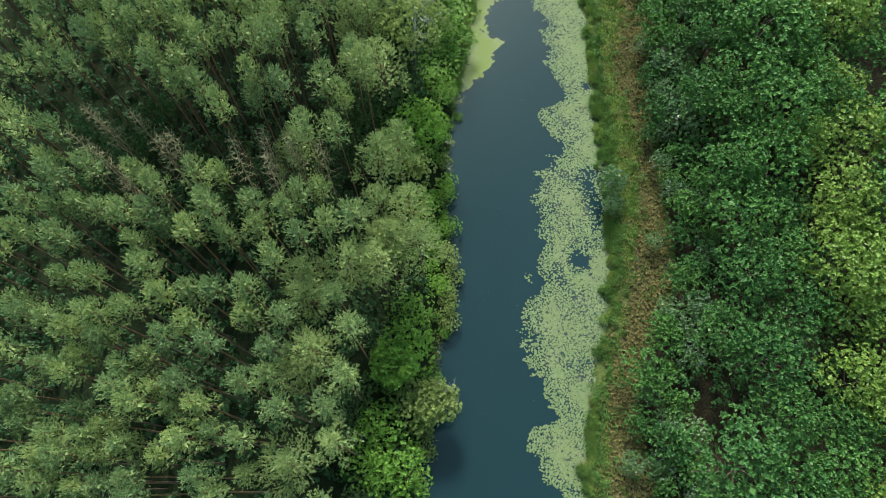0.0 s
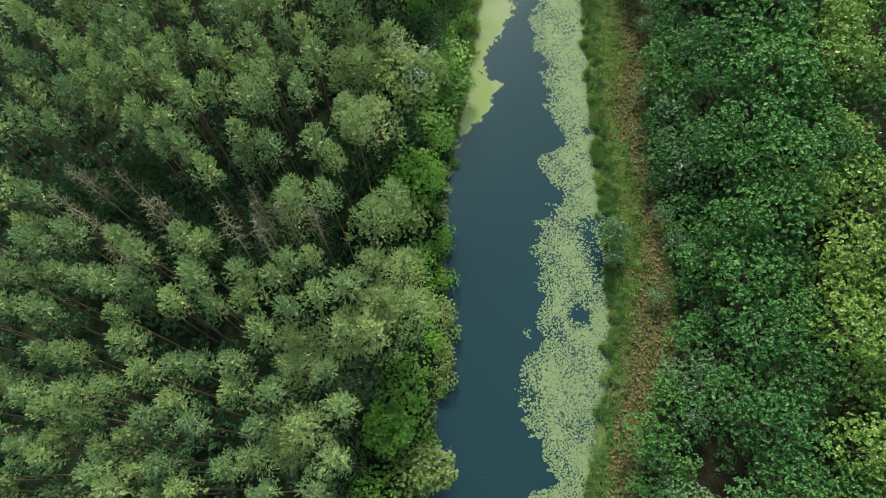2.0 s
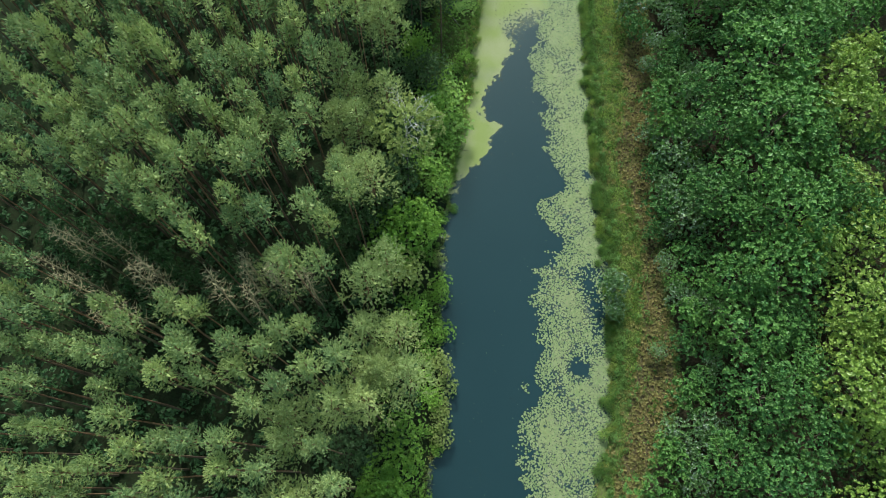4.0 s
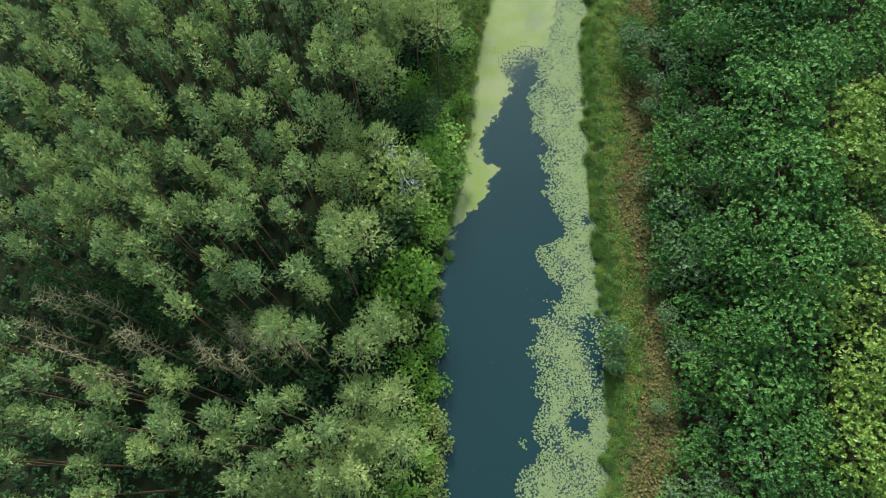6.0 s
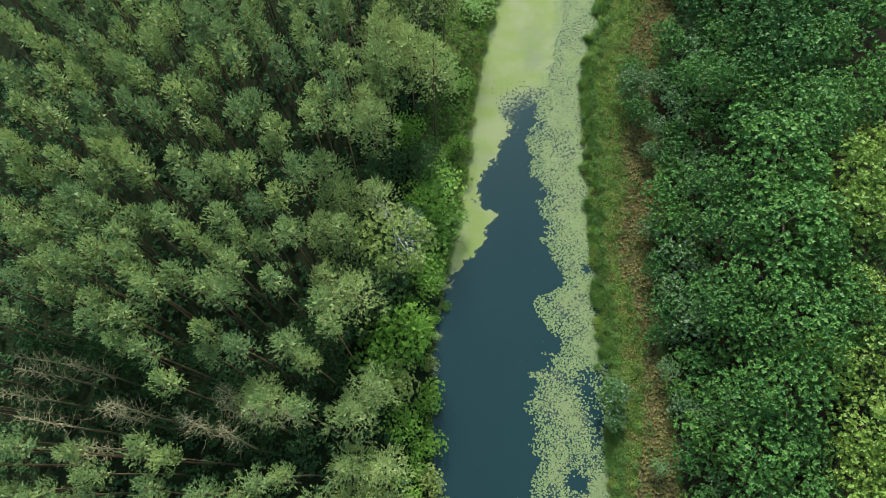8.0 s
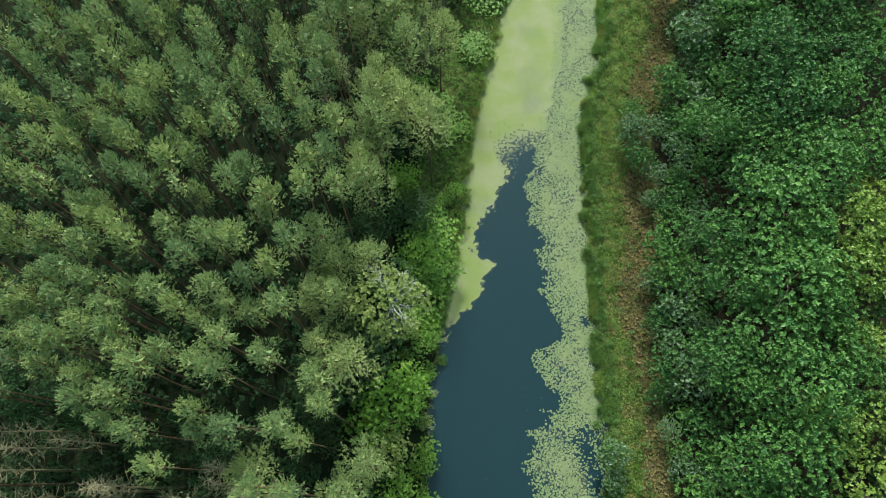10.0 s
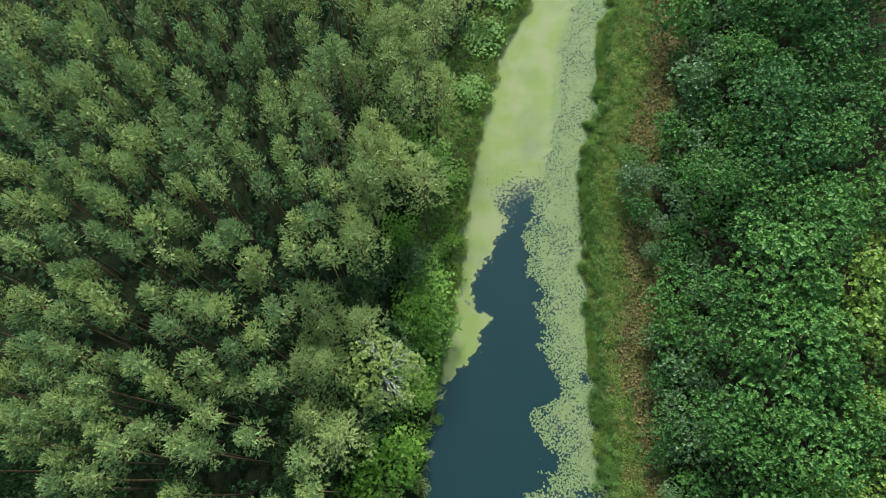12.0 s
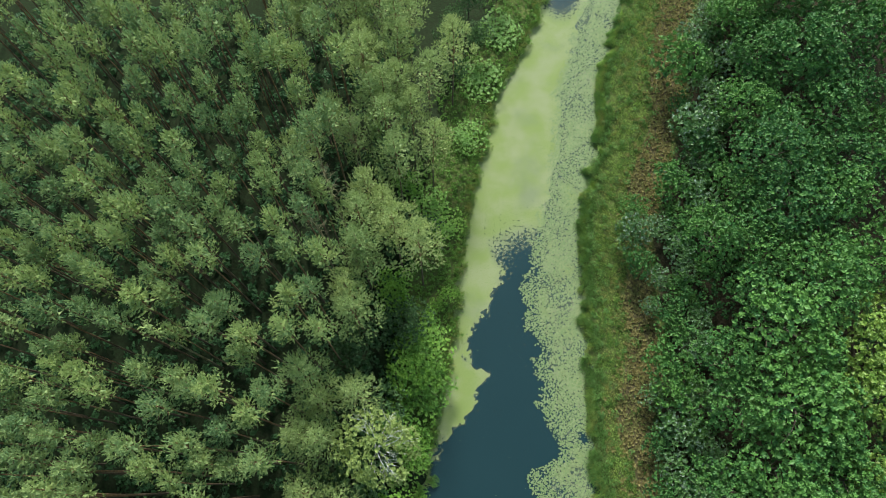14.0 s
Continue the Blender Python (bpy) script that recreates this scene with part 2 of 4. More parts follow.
def mesh_of(name, verts, faces, material, smooth=False):
    data = bpy.data.meshes.new(name)
    faces = np.asarray(faces)
    n, k = faces.shape
    verts = np.asarray(verts, dtype=np.float32)
    data.vertices.add(len(verts))
    data.vertices.foreach_set("co", verts.ravel())
    data.loops.add(n * k)
    data.loops.foreach_set("vertex_index", faces.astype(np.int32).ravel())
    data.polygons.add(n)
    data.polygons.foreach_set("loop_start", np.arange(0, n * k, k, dtype=np.int32))
    data.polygons.foreach_set("use_smooth", np.full(n, smooth))
    data.materials.append(material)
    data.update(calc_edges=True)
    return data


def part(name, data, parent, label=""):
    ob = new(name, data)
    ob.parent = parent
    return tagged(ob, label)


# ---- ground, one sheet to the horizon ----
def build_ground():
    far = 40 * 1.5 ** np.arange(1, 11)
    xs = np.concatenate([-60 - far[::-1], np.arange(-60, 76, 0.95), 75 + far])
    ys = np.concatenate([-40 - far[::-1], np.arange(-40, 131, 0.95), 130 + far])
    gx, gy = np.meshgrid(xs, ys)
    gz = ground_height(gx, gy)
    verts = np.stack([gx, gy, gz], -1).reshape(-1, 3)
    nx, ny = len(xs), len(ys)
    i = (np.arange(ny - 1)[:, None] * nx + np.arange(nx - 1)).ravel()
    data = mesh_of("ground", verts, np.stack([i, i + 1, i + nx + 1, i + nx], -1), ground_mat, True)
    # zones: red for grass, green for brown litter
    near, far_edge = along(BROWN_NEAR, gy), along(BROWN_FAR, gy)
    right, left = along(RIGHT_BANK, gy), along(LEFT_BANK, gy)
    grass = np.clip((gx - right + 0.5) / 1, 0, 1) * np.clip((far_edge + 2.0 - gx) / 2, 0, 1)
    # no grass tone at low y: the dark floor colour paints shade between the bushes
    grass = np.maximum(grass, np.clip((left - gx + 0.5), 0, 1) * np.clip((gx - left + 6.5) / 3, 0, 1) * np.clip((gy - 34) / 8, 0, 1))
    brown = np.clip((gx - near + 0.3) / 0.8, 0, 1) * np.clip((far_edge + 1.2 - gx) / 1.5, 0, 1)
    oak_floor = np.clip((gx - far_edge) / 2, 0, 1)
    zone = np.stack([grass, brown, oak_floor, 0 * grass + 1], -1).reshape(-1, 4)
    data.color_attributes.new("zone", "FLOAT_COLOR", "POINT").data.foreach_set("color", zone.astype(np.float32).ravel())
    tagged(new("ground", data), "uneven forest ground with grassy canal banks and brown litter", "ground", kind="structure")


def build_water():
    ys = np.concatenate([np.arange(-120, 300, 3.0)])
    left, right = along(LEFT_BANK, ys) - 2.5, along(RIGHT_BANK, ys) + 2.5
    verts = np.concatenate([np.stack([left, ys, 0 * ys], -1), np.stack([right, ys, 0 * ys], -1)])
    n = len(ys)
    i = np.arange(n - 1)
    data = mesh_of("water", verts, np.stack([i, i + n, i + n + 1, i + 1], -1), water_mat)
    tagged(new("water", data), "still dark slate-blue canal water", "water", kind="structure")


build_ground()
build_water()


def pad_holes(x, y):
    """Patches of open water in the carpet of lily pads."""
    return np.clip(1.6 * np.exp(-((x - 13.2) / 0.8) ** 2 - ((y - 20.6) / 0.9) ** 2) + np.exp(-((x - 14.6) / 0.9) ** 2 - ((y - 28.8) / 1.8) ** 2) + 0.85 * np.exp(-((x - 15.4) / 0.9) ** 2 - ((y - 25.3) / 2.2) ** 2) + 1.2 * np.exp(-((x - 15.2) / 0.6) ** 2 - ((y - 40.3) / 0.6) ** 2), 0, 1)


def algae_cover(x, y):
    """How closed the duckweed film lies, from 0 to 1."""
    left, right, edge = along(LEFT_BANK, y), along(RIGHT_BANK, y), along(ALGAE_EDGE, y)
    inside = np.clip((edge - x + 0.6 * rough(x, y, 2.4) + 0.45 * rough(x, y, 6.5, 2.0)) / 1.1 + 0.5, 0, 1)
    # beyond the open stretch the film reaches right across, thinner where it begins
    fill = np.clip((y - 52.9 - 0.08 * (x - 6) ** 2 * (x < 12) + 0.9 * rough(x, y, 0.8)) / 7, 0, 1) * 0.78
    cover = np.maximum(inside * np.where(y > 55, np.clip(1.0 - (y - 55) / 3 * np.clip((x - 6) / 3, 0, 1), 0, 1), 1), fill)
    cover = np.where(y > 64, 0.85, cover)
    cover = np.where(x > along(PADS_EDGE, y) + 0.4 + 0.5 * rough(x, y, 1.1), np.minimum(cover, 0.53), cover)
    # a bluish opening near the far end
    hole = np.exp(-((x - 15.5) / 2.2) ** 2 - ((y - 91) / 3.5) ** 2)
    cover = cover - 0.8 * hole - 0.12 * np.exp(-((x - 9) / 2.2) ** 2 - ((y - 60) / 2.5) ** 2)
    # a thin edge among the reeds of the near bank, and murky water behind the pads
    thin = 0.42 * np.clip((x - right + 1.6) / 1.2, 0, 1) + 0.5 * np.clip((left + 0.5 - x) / 0.4, 0, 1)
    pads = np.clip((x - along(PADS_EDGE, y) - 0.3) / 1.2, 0, 1) * (0.52 + 0.05 * np.clip((y - 30) / 25, 0, 1) + 0.16 * rough(x, y, 0.9, 3.0))
    flecks = 0.09 + 0.13 * rough(x, y, 0.7, 6.0) + 0.12 * np.clip((y - 38) / 20, 0, 1)
    return np.maximum(np.maximum(np.maximum(cover, flecks), thin), pads) - 0.6 * pad_holes(x, y)


def build_algae():
    step = 0.22
    xs, ys = np.arange(-4, 30, step), np.arange(-10, 130, step)
    gx, gy = np.meshgrid(xs, ys)
    cover = algae_cover(gx, gy)
    wet = (gx > along(LEFT_BANK, gy) - 1.2) & (gx < along(RIGHT_BANK, gy) + 1.0)
    nx = len(xs)
    keep = (cover > 0.02) & wet
    cell = keep[:-1, :-1] | keep[1:, :-1] | keep[:-1, 1:] | keep[1:, 1:]
    j, k = np.nonzero(cell)
    i = j * nx + k
    faces = np.stack([i, i + 1, i + nx + 1, i + nx], -1)
    used, back = np.unique(faces, return_inverse=True)
    verts = np.stack([gx, gy, 0 * gx + 0.008], -1).reshape(-1, 3)[used]
    data = mesh_of("duckweed_film", verts, back.reshape(-1, 4), algae_mat)
    data.attributes.new("cover", "FLOAT", "POINT").data.foreach_set("value", cover.ravel()[used].astype(np.float32))
    tagged(new("duckweed_film", data), "pale yellow-green duckweed film floating on the canal", "duckweed", kind="stuff")


build_algae()


# ---- foliage shapes ----
def unit(v):
    return v / np.maximum(np.linalg.norm(v, axis=-1, keepdims=True), 1e-9)


def diamonds(centre, along_dir, normal, length, width):
    """Leaves as folded diamonds: centre, direction, facing, half length and half width."""
    t = unit(along_dir)
    b = unit(np.cross(normal, t))
    n = np.cross(t, b)
    length, width = np.asarray(length)[..., None], np.asarray(width)[..., None]
    verts = np.stack([centre - t * length, centre + b * width + n * width * 0.35, centre + t * length, centre - b * width + n * width * 0.35], 1)
    return verts.reshape(-1, 3), np.arange(len(centre) * 4).reshape(-1, 4)


def spikes(base, way, normal, length, width):
    """Needles as slender triangles that stand on their base."""
    t = unit(way)
    b = unit(np.cross(normal, t)) * np.asarray(width)[..., None]
    verts = np.stack([base - b, base + b, base + t * np.asarray(length)[..., None]], 1)
    return verts.reshape(-1, 3), np.arange(len(base) * 3).reshape(-1, 3)


def ball(rng, n):
    return unit(rng.normal(size=(n, 3)))


def tube(points, radii, sides=6):
    """A tapered limb along points."""
    points, radii = np.asarray(points, float), np.asarray(radii, float)
    d = np.gradient(points, axis=0)
    side = unit(np.cross(d, np.array([0.31, 0.93, 0.2])))
    up = unit(np.cross(d, side))
    a = np.linspace(0, 2 * np.pi, sides, endpoint=False)
    ring = points[:, None] + radii[:, None, None] * (np.cos(a)[None, :, None] * side[:, None] + np.sin(a)[None, :, None] * up[:, None])
    m = len(points)
    i = np.arange(m - 1)[:, None] * sides
    j = np.arange(sides)
    k = (j + 1) % sides
    faces = np.stack([i + j, i + k, i + sides + k, i + sides + j], -1).reshape(-1, 4)
    return ring.reshape(-1, 3), faces


def joined(pieces):
    verts, faces, base = [], [], 0
    for v, f in pieces:
        verts.append(v), faces.append(f + base)
        base += len(v)
    return np.concatenate(verts), np.concatenate(faces)


def limb(rng, a, b, r, bend=0.12, sides=4, steps=4):
    a, b = np.asarray(a, float), np.asarray(b, float)
    s = np.linspace(0, 1, steps)
    off = rng.normal(size=3) * np.linalg.norm(b - a) * bend
    points = a + (b - a) * s[:, None] + off * (s * (1 - s) * 4)[:, None] * 0.5
    return tube(points, r * (1 - 0.8 * s), sides)


def pine_shape(rng, height, spread, crown, boughs, shoots, each, needle=0.15, clump=0.33):
    """Trunk, branches and needles of a Scots pine: a domed crown of bough ends, each a tuft of upright shoots."""
    lean = rng.normal(size=2) * 0.25
    s = np.linspace(0, 1, 8)
    wobble = np.stack([np.sin(s * 5 + rng.uniform(0, 6)), np.sin(s * 4 + rng.uniform(0, 6))], -1) * 0.10
    axis = np.concatenate([lean * s[:, None] ** 2 + wobble * s[:, None], (s * (height - 0.4))[:, None]], -1)
    trunk = tube(axis, 0.105 * (1 - 0.7 * s) * height / 17, 6)
    at = lambda z: np.array([np.interp(z, axis[:, 2], axis[:, 0]), np.interp(z, axis[:, 2], axis[:, 1]), z])
    limbs, leaves = [], []
    lopsided = rng.uniform(0, 6.28)
    for c in range(boughs):
        u = (c + rng.uniform(0.0, 1.0)) / boughs
        wide = (u / 0.6) ** 0.7 if u < 0.6 else 1 - 0.5 * (u - 0.6)
        turn = c * 2.39996 + rng.uniform(-0.4, 0.4)
        reach = spread * wide * rng.uniform(0.72, 1.15) * (1 + 0.18 * math.cos(turn - lopsided)) * (1 if rng.uniform() < 0.8 else 0.55)
        z = height - 0.35 - crown * u + rng.normal() * 0.1
        out = np.array([math.cos(turn), math.sin(turn), 0])
        tip = at(min(z, height - 0.4)) * np.array([1, 1, 0]) + out * reach + np.array([0, 0, z])
        if u > 0.2 and c % 2:
            limbs.append(limb(rng, at(z - 0.3 - 0.4 * reach), tip, 0.02, 0.1, 3, 3))
        size = clump * rng.uniform(0.75, 1.25)
        d = ball(rng, shoots) * np.array([1, 1, 0.7])
        start = tip + d * size * rng.uniform(0.35, 1.0, (shoots, 1))
        way = unit(out * wide * 0.45 + d * 0.55 + np.array([0, 0, 0.85]) + rng.normal(size=(shoots, 3)) * 0.12)
        q = np.repeat(np.arange(shoots), each)
        base = start[q] + way[q] * (needle * 2.0 * rng.uniform(0, 1, len(q)))[:, None]
        w = unit(way[q] * 0.85 + ball(rng, len(q)) * 0.7)
        leaves.append(spikes(base, w, ball(rng, len(q)) + np.array([0, 0, 0.8]), needle * rng.uniform(0.75, 1.25, len(q)), np.full(len(q), needle * 0.17)))
    # old needles deep inside the crown
    n = boughs * 3
    u = rng.uniform(0.12, 0.95, n)
    d = ball(rng, n)
    wide = spread * 0.62 * np.where(u < 0.6, (u / 0.6) ** 0.7, 1 - 0.5 * (u - 0.6))
    hub = np.stack([np.interp(height - crown * u, axis[:, 2], axis[:, 0]), np.interp(height - crown * u, axis[:, 2], axis[:, 1]), height - 0.55 - crown * u], -1)
    base = hub + d * wide[:, None] * rng.uniform(0.4, 1.0, (n, 1)) * np.array([1, 1, 0.3])
    leaves.append(spikes(base, d + np.array([0, 0, 0.4]), ball(rng, n) + np.array([0, 0, 1.0]), rng.uniform(0.25, 0.45, n), np.full(n, 0.11)))
    return trunk, joined(limbs), joined(leaves)


def crown_leaves(rng, centre, radii, lobes, leaves, leaf, lobe_size=0.3, low=-0.25, flat=0.8, knobs=5):
    """Leaves of a broadleaved crown: boughs on an ellipsoid, each with knobs that are covered with leaves."""
    radii = np.asarray(radii, float)
    k = np.arange(lobes) + 0.5
    z = 1 - (1 - low) * k / lobes
    turn = k * 2.39996 + rng.uniform(0, 6)
    d = unit(np.stack([np.cos(turn) * np.sqrt(1 - z * z), np.sin(turn) * np.sqrt(1 - z * z), z], -1) + rng.normal(size=(lobes, 3)) * 0.12)
    size = radii[0] * lobe_size * rng.uniform(0.75, 1.3, lobes)
    pos = np.asarray(centre) + d * (radii - radii[0] * lobe_size * 0.8) * rng.uniform(0.72, 1.12, (lobes, 1))
    p = np.repeat(np.arange(lobes), knobs)
    e = ball(rng, len(p))
    e = np.where(((e * (d[p] + np.array([0, 0, 0.5]))).sum(-1) < 0)[:, None], -e, e)
    knob = pos[p] + e * (size[p] * rng.uniform(0.5, 0.85, len(p)))[:, None] * np.array([1, 1, flat])
    q = np.repeat(np.arange(len(p)), leaves)
    e2 = ball(rng, len(q))
    e2 = np.where(((e2 * (e[q] * 0.6 + d[p][q] * 0.4 + np.array([0, 0, 0.6]))).sum(-1) < -0.1)[:, None], -e2, e2)
    c = knob[q] + e2 * (size[p][q] * 0.5 * rng.uniform(0.5, 1.1, len(q)))[:, None] * np.array([1, 1, flat])
    normal = unit(e2 + np.array([0, 0, 0.35]) + rng.normal(size=e2.shape) * 0.35)
    way = np.cross(normal, rng.normal(size=e2.shape))
    return diamonds(c, way, normal, leaf * rng.uniform(0.75, 1.3, len(q)), leaf * 0.62 * rng.uniform(0.75, 1.3, len(q)))


def rosette_crown(rng, centre, radii, boughs, twigs, leaves, leaf, bough_size=0.42, low=-0.25, flat=0.85, inner=16):
    """A broadleaved crown: boughs on an ellipsoid, twig ends over each bough, a rosette of leaves at every twig end."""
    radii, up = np.asarray(radii, float), np.array([0, 0, 1.0])
    k = np.arange(boughs) + 0.5
    z = 1 - (1 - low) * k / boughs
    turn = k * 2.39996 + rng.uniform(0, 6)
    d = unit(np.stack([np.cos(turn) * np.sqrt(1 - z * z), np.sin(turn) * np.sqrt(1 - z * z), z], -1) + rng.normal(size=(boughs, 3)) * 0.14)
    size = radii[0] * bough_size * rng.uniform(0.7, 1.25, boughs)
    pos = np.asarray(centre) + d * (radii - radii[0] * bough_size * 0.75) * rng.uniform(0.75, 1.14, (boughs, 1))
    p = np.repeat(np.arange(boughs), twigs)
    j = np.tile(np.arange(twigs) + 0.5, boughs)
    h = 1 - 1.4 * j / twigs
    ph = j * 2.39996 + rng.uniform(0, 6, boughs)[p]
    g = unit(d + up * 0.55)
    a = unit(np.cross(g, np.array([0.3, 0.9, 0.2])))
    b = np.cross(g, a)
    ring = np.sqrt(1 - h * h)
    e = unit(g[p] * h[:, None] + a[p] * (np.cos(ph) * ring)[:, None] + b[p] * (np.sin(ph) * ring)[:, None] + rng.normal(size=(len(p), 3)) * 0.16)
    twig = pos[p] + e * (size[p] * rng.uniform(0.7, 1.14, len(p)))[:, None] * np.array([1, 1, flat])
    q = np.repeat(np.arange(len(p)), leaves)
    normal = unit(e + up * 0.5 + rng.normal(size=e.shape) * 0.2)[q]
    a = unit(np.cross(normal, np.array([0.9, 0.2, 0.3])))
    b = np.cross(normal, a)
    turn = np.tile(np.arange(leaves) * 2.39996, len(p)) + rng.uniform(0, 6, len(p))[q]
    way = unit(a * np.cos(turn)[:, None] + b * np.sin(turn)[:, None] + normal * rng.uniform(0.0, 1.5, (len(q), 1)))
    c = twig[q] + way * (leaf * rng.uniform(0.4, 1.35, len(q)))[:, None] + rng.normal(size=way.shape) * leaf * 0.15
    outer = diamonds(c, way, normal + rng.normal(size=way.shape) * 0.3, leaf * rng.uniform(0.75, 1.3, len(q)), leaf * 0.6 * rng.uniform(0.75, 1.25, len(q)))
    # shaded leaves inside the boughs
    p = np.repeat(np.arange(boughs), inner)
    e = ball(rng, len(p))
    c = pos[p] + e * (size[p] * rng.uniform(0.2, 0.6, len(p)))[:, None] - d[p] * (size[p] * rng.uniform(0.15, 0.9, len(p)))[:, None]
    big = size[p] * 0.19 * rng.uniform(0.7, 1.2, len(p))
    return joined([outer, diamonds(c, np.cross(e, ball(rng, len(p))), e + up * 0.6, big, big * 0.7)])


def broadleaf_shape(rng, height, spread, boughs, twigs, leaves, leaf, stem=0.14, limbs=9, bough_size=0.42, low=-0.25, depth=0.62):
    """Trunk with limbs, and the leaves of the crown."""
    crown_z, crown_r = height * (1 - depth / 2), height * depth / 2
    s = np.linspace(0, 1, 5)
    top = height * 0.72
    bend = rng.normal(size=2) * 0.2
    axis = np.stack([bend[0] * s, bend[1] * s, s * top], -1)
    wood = [tube(axis, stem * (1 - 0.7 * s), 7)]
    for k in range(limbs):
        t = k * 2.4 + rng.uniform(-0.4, 0.4)
        z = top * rng.uniform(0.35, 0.9)
        r = spread * rng.uniform(0.5, 0.85)
        wood.append(limb(rng, (bend[0] * z / top, bend[1] * z / top, z), (math.cos(t) * r, math.sin(t) * r, min(z + r * 0.6, height * 0.9)), stem * 0.4, 0.1, 4, 4))
    return joined(wood), rosette_crown(rng, (bend[0], bend[1], crown_z), (spread, spread, crown_r), boughs, twigs, leaves, leaf, bough_size, low)


def tree_thing(name, parts, label, category, group):
    """parts: (name, mesh). Returns the Empty that stands at the foot of the tree."""
    root = new(name)
    root.empty_display_size = 0.3
    tagged(root, label, category, group)
    for title, data in parts:
        part(title, data, root)
    return root


def plant(first, used, x, y, turn, scale, z=None):
    """Set the thing itself at its first place, and copies of it after that."""
    z = float(ground_height(np.array(x), np.array(y))) - 0.05 if z is None else z
    m = pose(x, y, z, 0, 0, turn)
    ob = copy_thing(first, m) if first in used else first
    used.add(first)
    ob.matrix_basis = m @ Matrix.Diagonal((scale, scale, scale, 1))
    return ob


def spread_points(rng, box, gap, taken, tries=4000):
    """Random places in a box that keep their distance from one another and from those taken."""
    x0, y0, x1, y1 = box
    kept = np.asarray(taken, float).reshape(-1, 2)
    out = []
    for p in rng.uniform((x0, y0), (x1, y1), (tries, 2)):
        if not len(kept) or ((kept - p) ** 2).sum(-1).min() > gap * gap:
            kept = np.concatenate([kept, p[None]])
            out.append(p)
    return out


def stuff(name, pieces, material, label, category):
    v, f = joined(pieces)
    return tagged(new(name, mesh_of(name, v, f, material)), label, category, kind="stuff")


def moved(shape, x, y, z, turn, scale):
    c, s = math.cos(turn), math.sin(turn)
    v = shape[0] * scale @ np.array([[c, s, 0], [-s, c, 0], [0, 0, 1]]) + np.array([x, y, z])
    return v, shape[1]


# ---- the pine wood on the left bank ----
PINES_A = [(-19.2, -0.4), (-14.3, -0.3), (-23.3, -0.1), (-22.1, 0.4), (-24.8, 0.5), (-15.7, 0.7), (-20.1, 0.8), (-26.7, 0.9), (-12.7, 0.9), (-25.6, 1.8), (-22.4, 1.8), (-18.6, 1.9), (-24.3, 1.9), (-20.7, 2.8), (-16.6, 2.9), (-12.8, 3.1), (-23.4, 3.3), (-15.3, 3.3), (-25.3, 3.6), (-27.1, 3.8), (-22.3, 4.1), (-18.1, 4.8), (-27.9, 4.9), (-24.4, 5.0), (-10.9, 5.1), (-16.2, 5.1), (-20.3, 5.1), (-21.3, 5.9), (-27.7, 6.2), (-13.3, 6.4), (-19.1, 6.5), (-24.8, 6.9), (-17.2, 7.1), (-11.2, 7.2), (-21.5, 7.7), (-26.6, 7.7), (-20.1, 8.4), (-24.5, 8.5), (-12.0, 9.3), (-18.7, 9.4), (-16.0, 9.4), (-22.8, 9.8), (-25.1, 10.1), (-27.1, 11.1), (-17.0, 11.1), (-23.4, 11.3)]
PINES_B = [(-13.9, 11.4), (-11.2, 11.4), (-28.8, 11.5), (-21.1, 11.6), (-19.0, 12.5), (-29.6, 12.7), (-16.1, 13.2), (-13.8, 13.3), (-17.8, 13.4), (-23.9, 13.6), (-12.0, 14.8), (-20.7, 14.8), (-22.0, 16.5), (-29.7, 16.6), (-26.9, 16.7), (-15.4, 16.7), (-10.1, 16.7), (-18.3, 17.3), (-20.3, 17.8), (-8.6, 17.8), (-16.3, 18.1), (-13.8, 18.1), (-22.5, 18.5), (-28.5, 19.0), (-21.1, 19.0), (-6.8, 19.0), (-11.3, 19.1), (-25.0, 19.4), (-17.5, 19.4), (-30.7, 19.5), (-26.6, 19.8), (-13.8, 19.8), (-10.8, 20.4), (-20.5, 21.0), (-9.1, 21.0), (-28.7, 21.5), (-16.3, 21.8), (-18.7, 21.8), (-26.5, 22.5), (-29.9, 23.1), (-7.6, 24.6), (-29.0, 25.2), (-10.1, 25.2), (-16.6, 26.4), (-7.6, 28.3), (-18.2, 28.6)]
PINES_C = [(-14.7, 28.6), (-9.6, 28.9), (-20.7, 29.2), (-12.3, 29.2), (-14.3, 29.9), (-22.2, 30.2), (-6.1, 30.2), (-19.9, 30.9), (-22.5, 32.2), (-7.3, 32.2), (-13.1, 32.5), (-18.7, 32.5), (-15.4, 32.9), (-26.0, 33.0), (-27.6, 33.5), (-10.2, 33.5), (-20.5, 33.9), (-31.5, 34.2), (-17.5, 34.2), (-24.0, 34.2), (-25.2, 34.9), (-13.7, 35.0), (-27.8, 35.1), (-22.3, 35.1), (-20.5, 35.2), (-15.6, 36.0), (-28.6, 36.4), (-17.0, 36.6), (-24.7, 36.7), (-21.5, 36.9), (-13.8, 37.1), (-27.6, 37.5), (-11.9, 37.7), (-10.0, 37.7), (-20.7, 38.5), (-14.8, 38.5), (-23.3, 38.7), (-29.4, 38.7), (-18.4, 38.8), (-12.7, 39.4), (-27.5, 39.5), (-25.6, 39.6), (-11.1, 40.6), (-27.0, 41.0), (-16.8, 41.1), (-24.4, 41.3)]
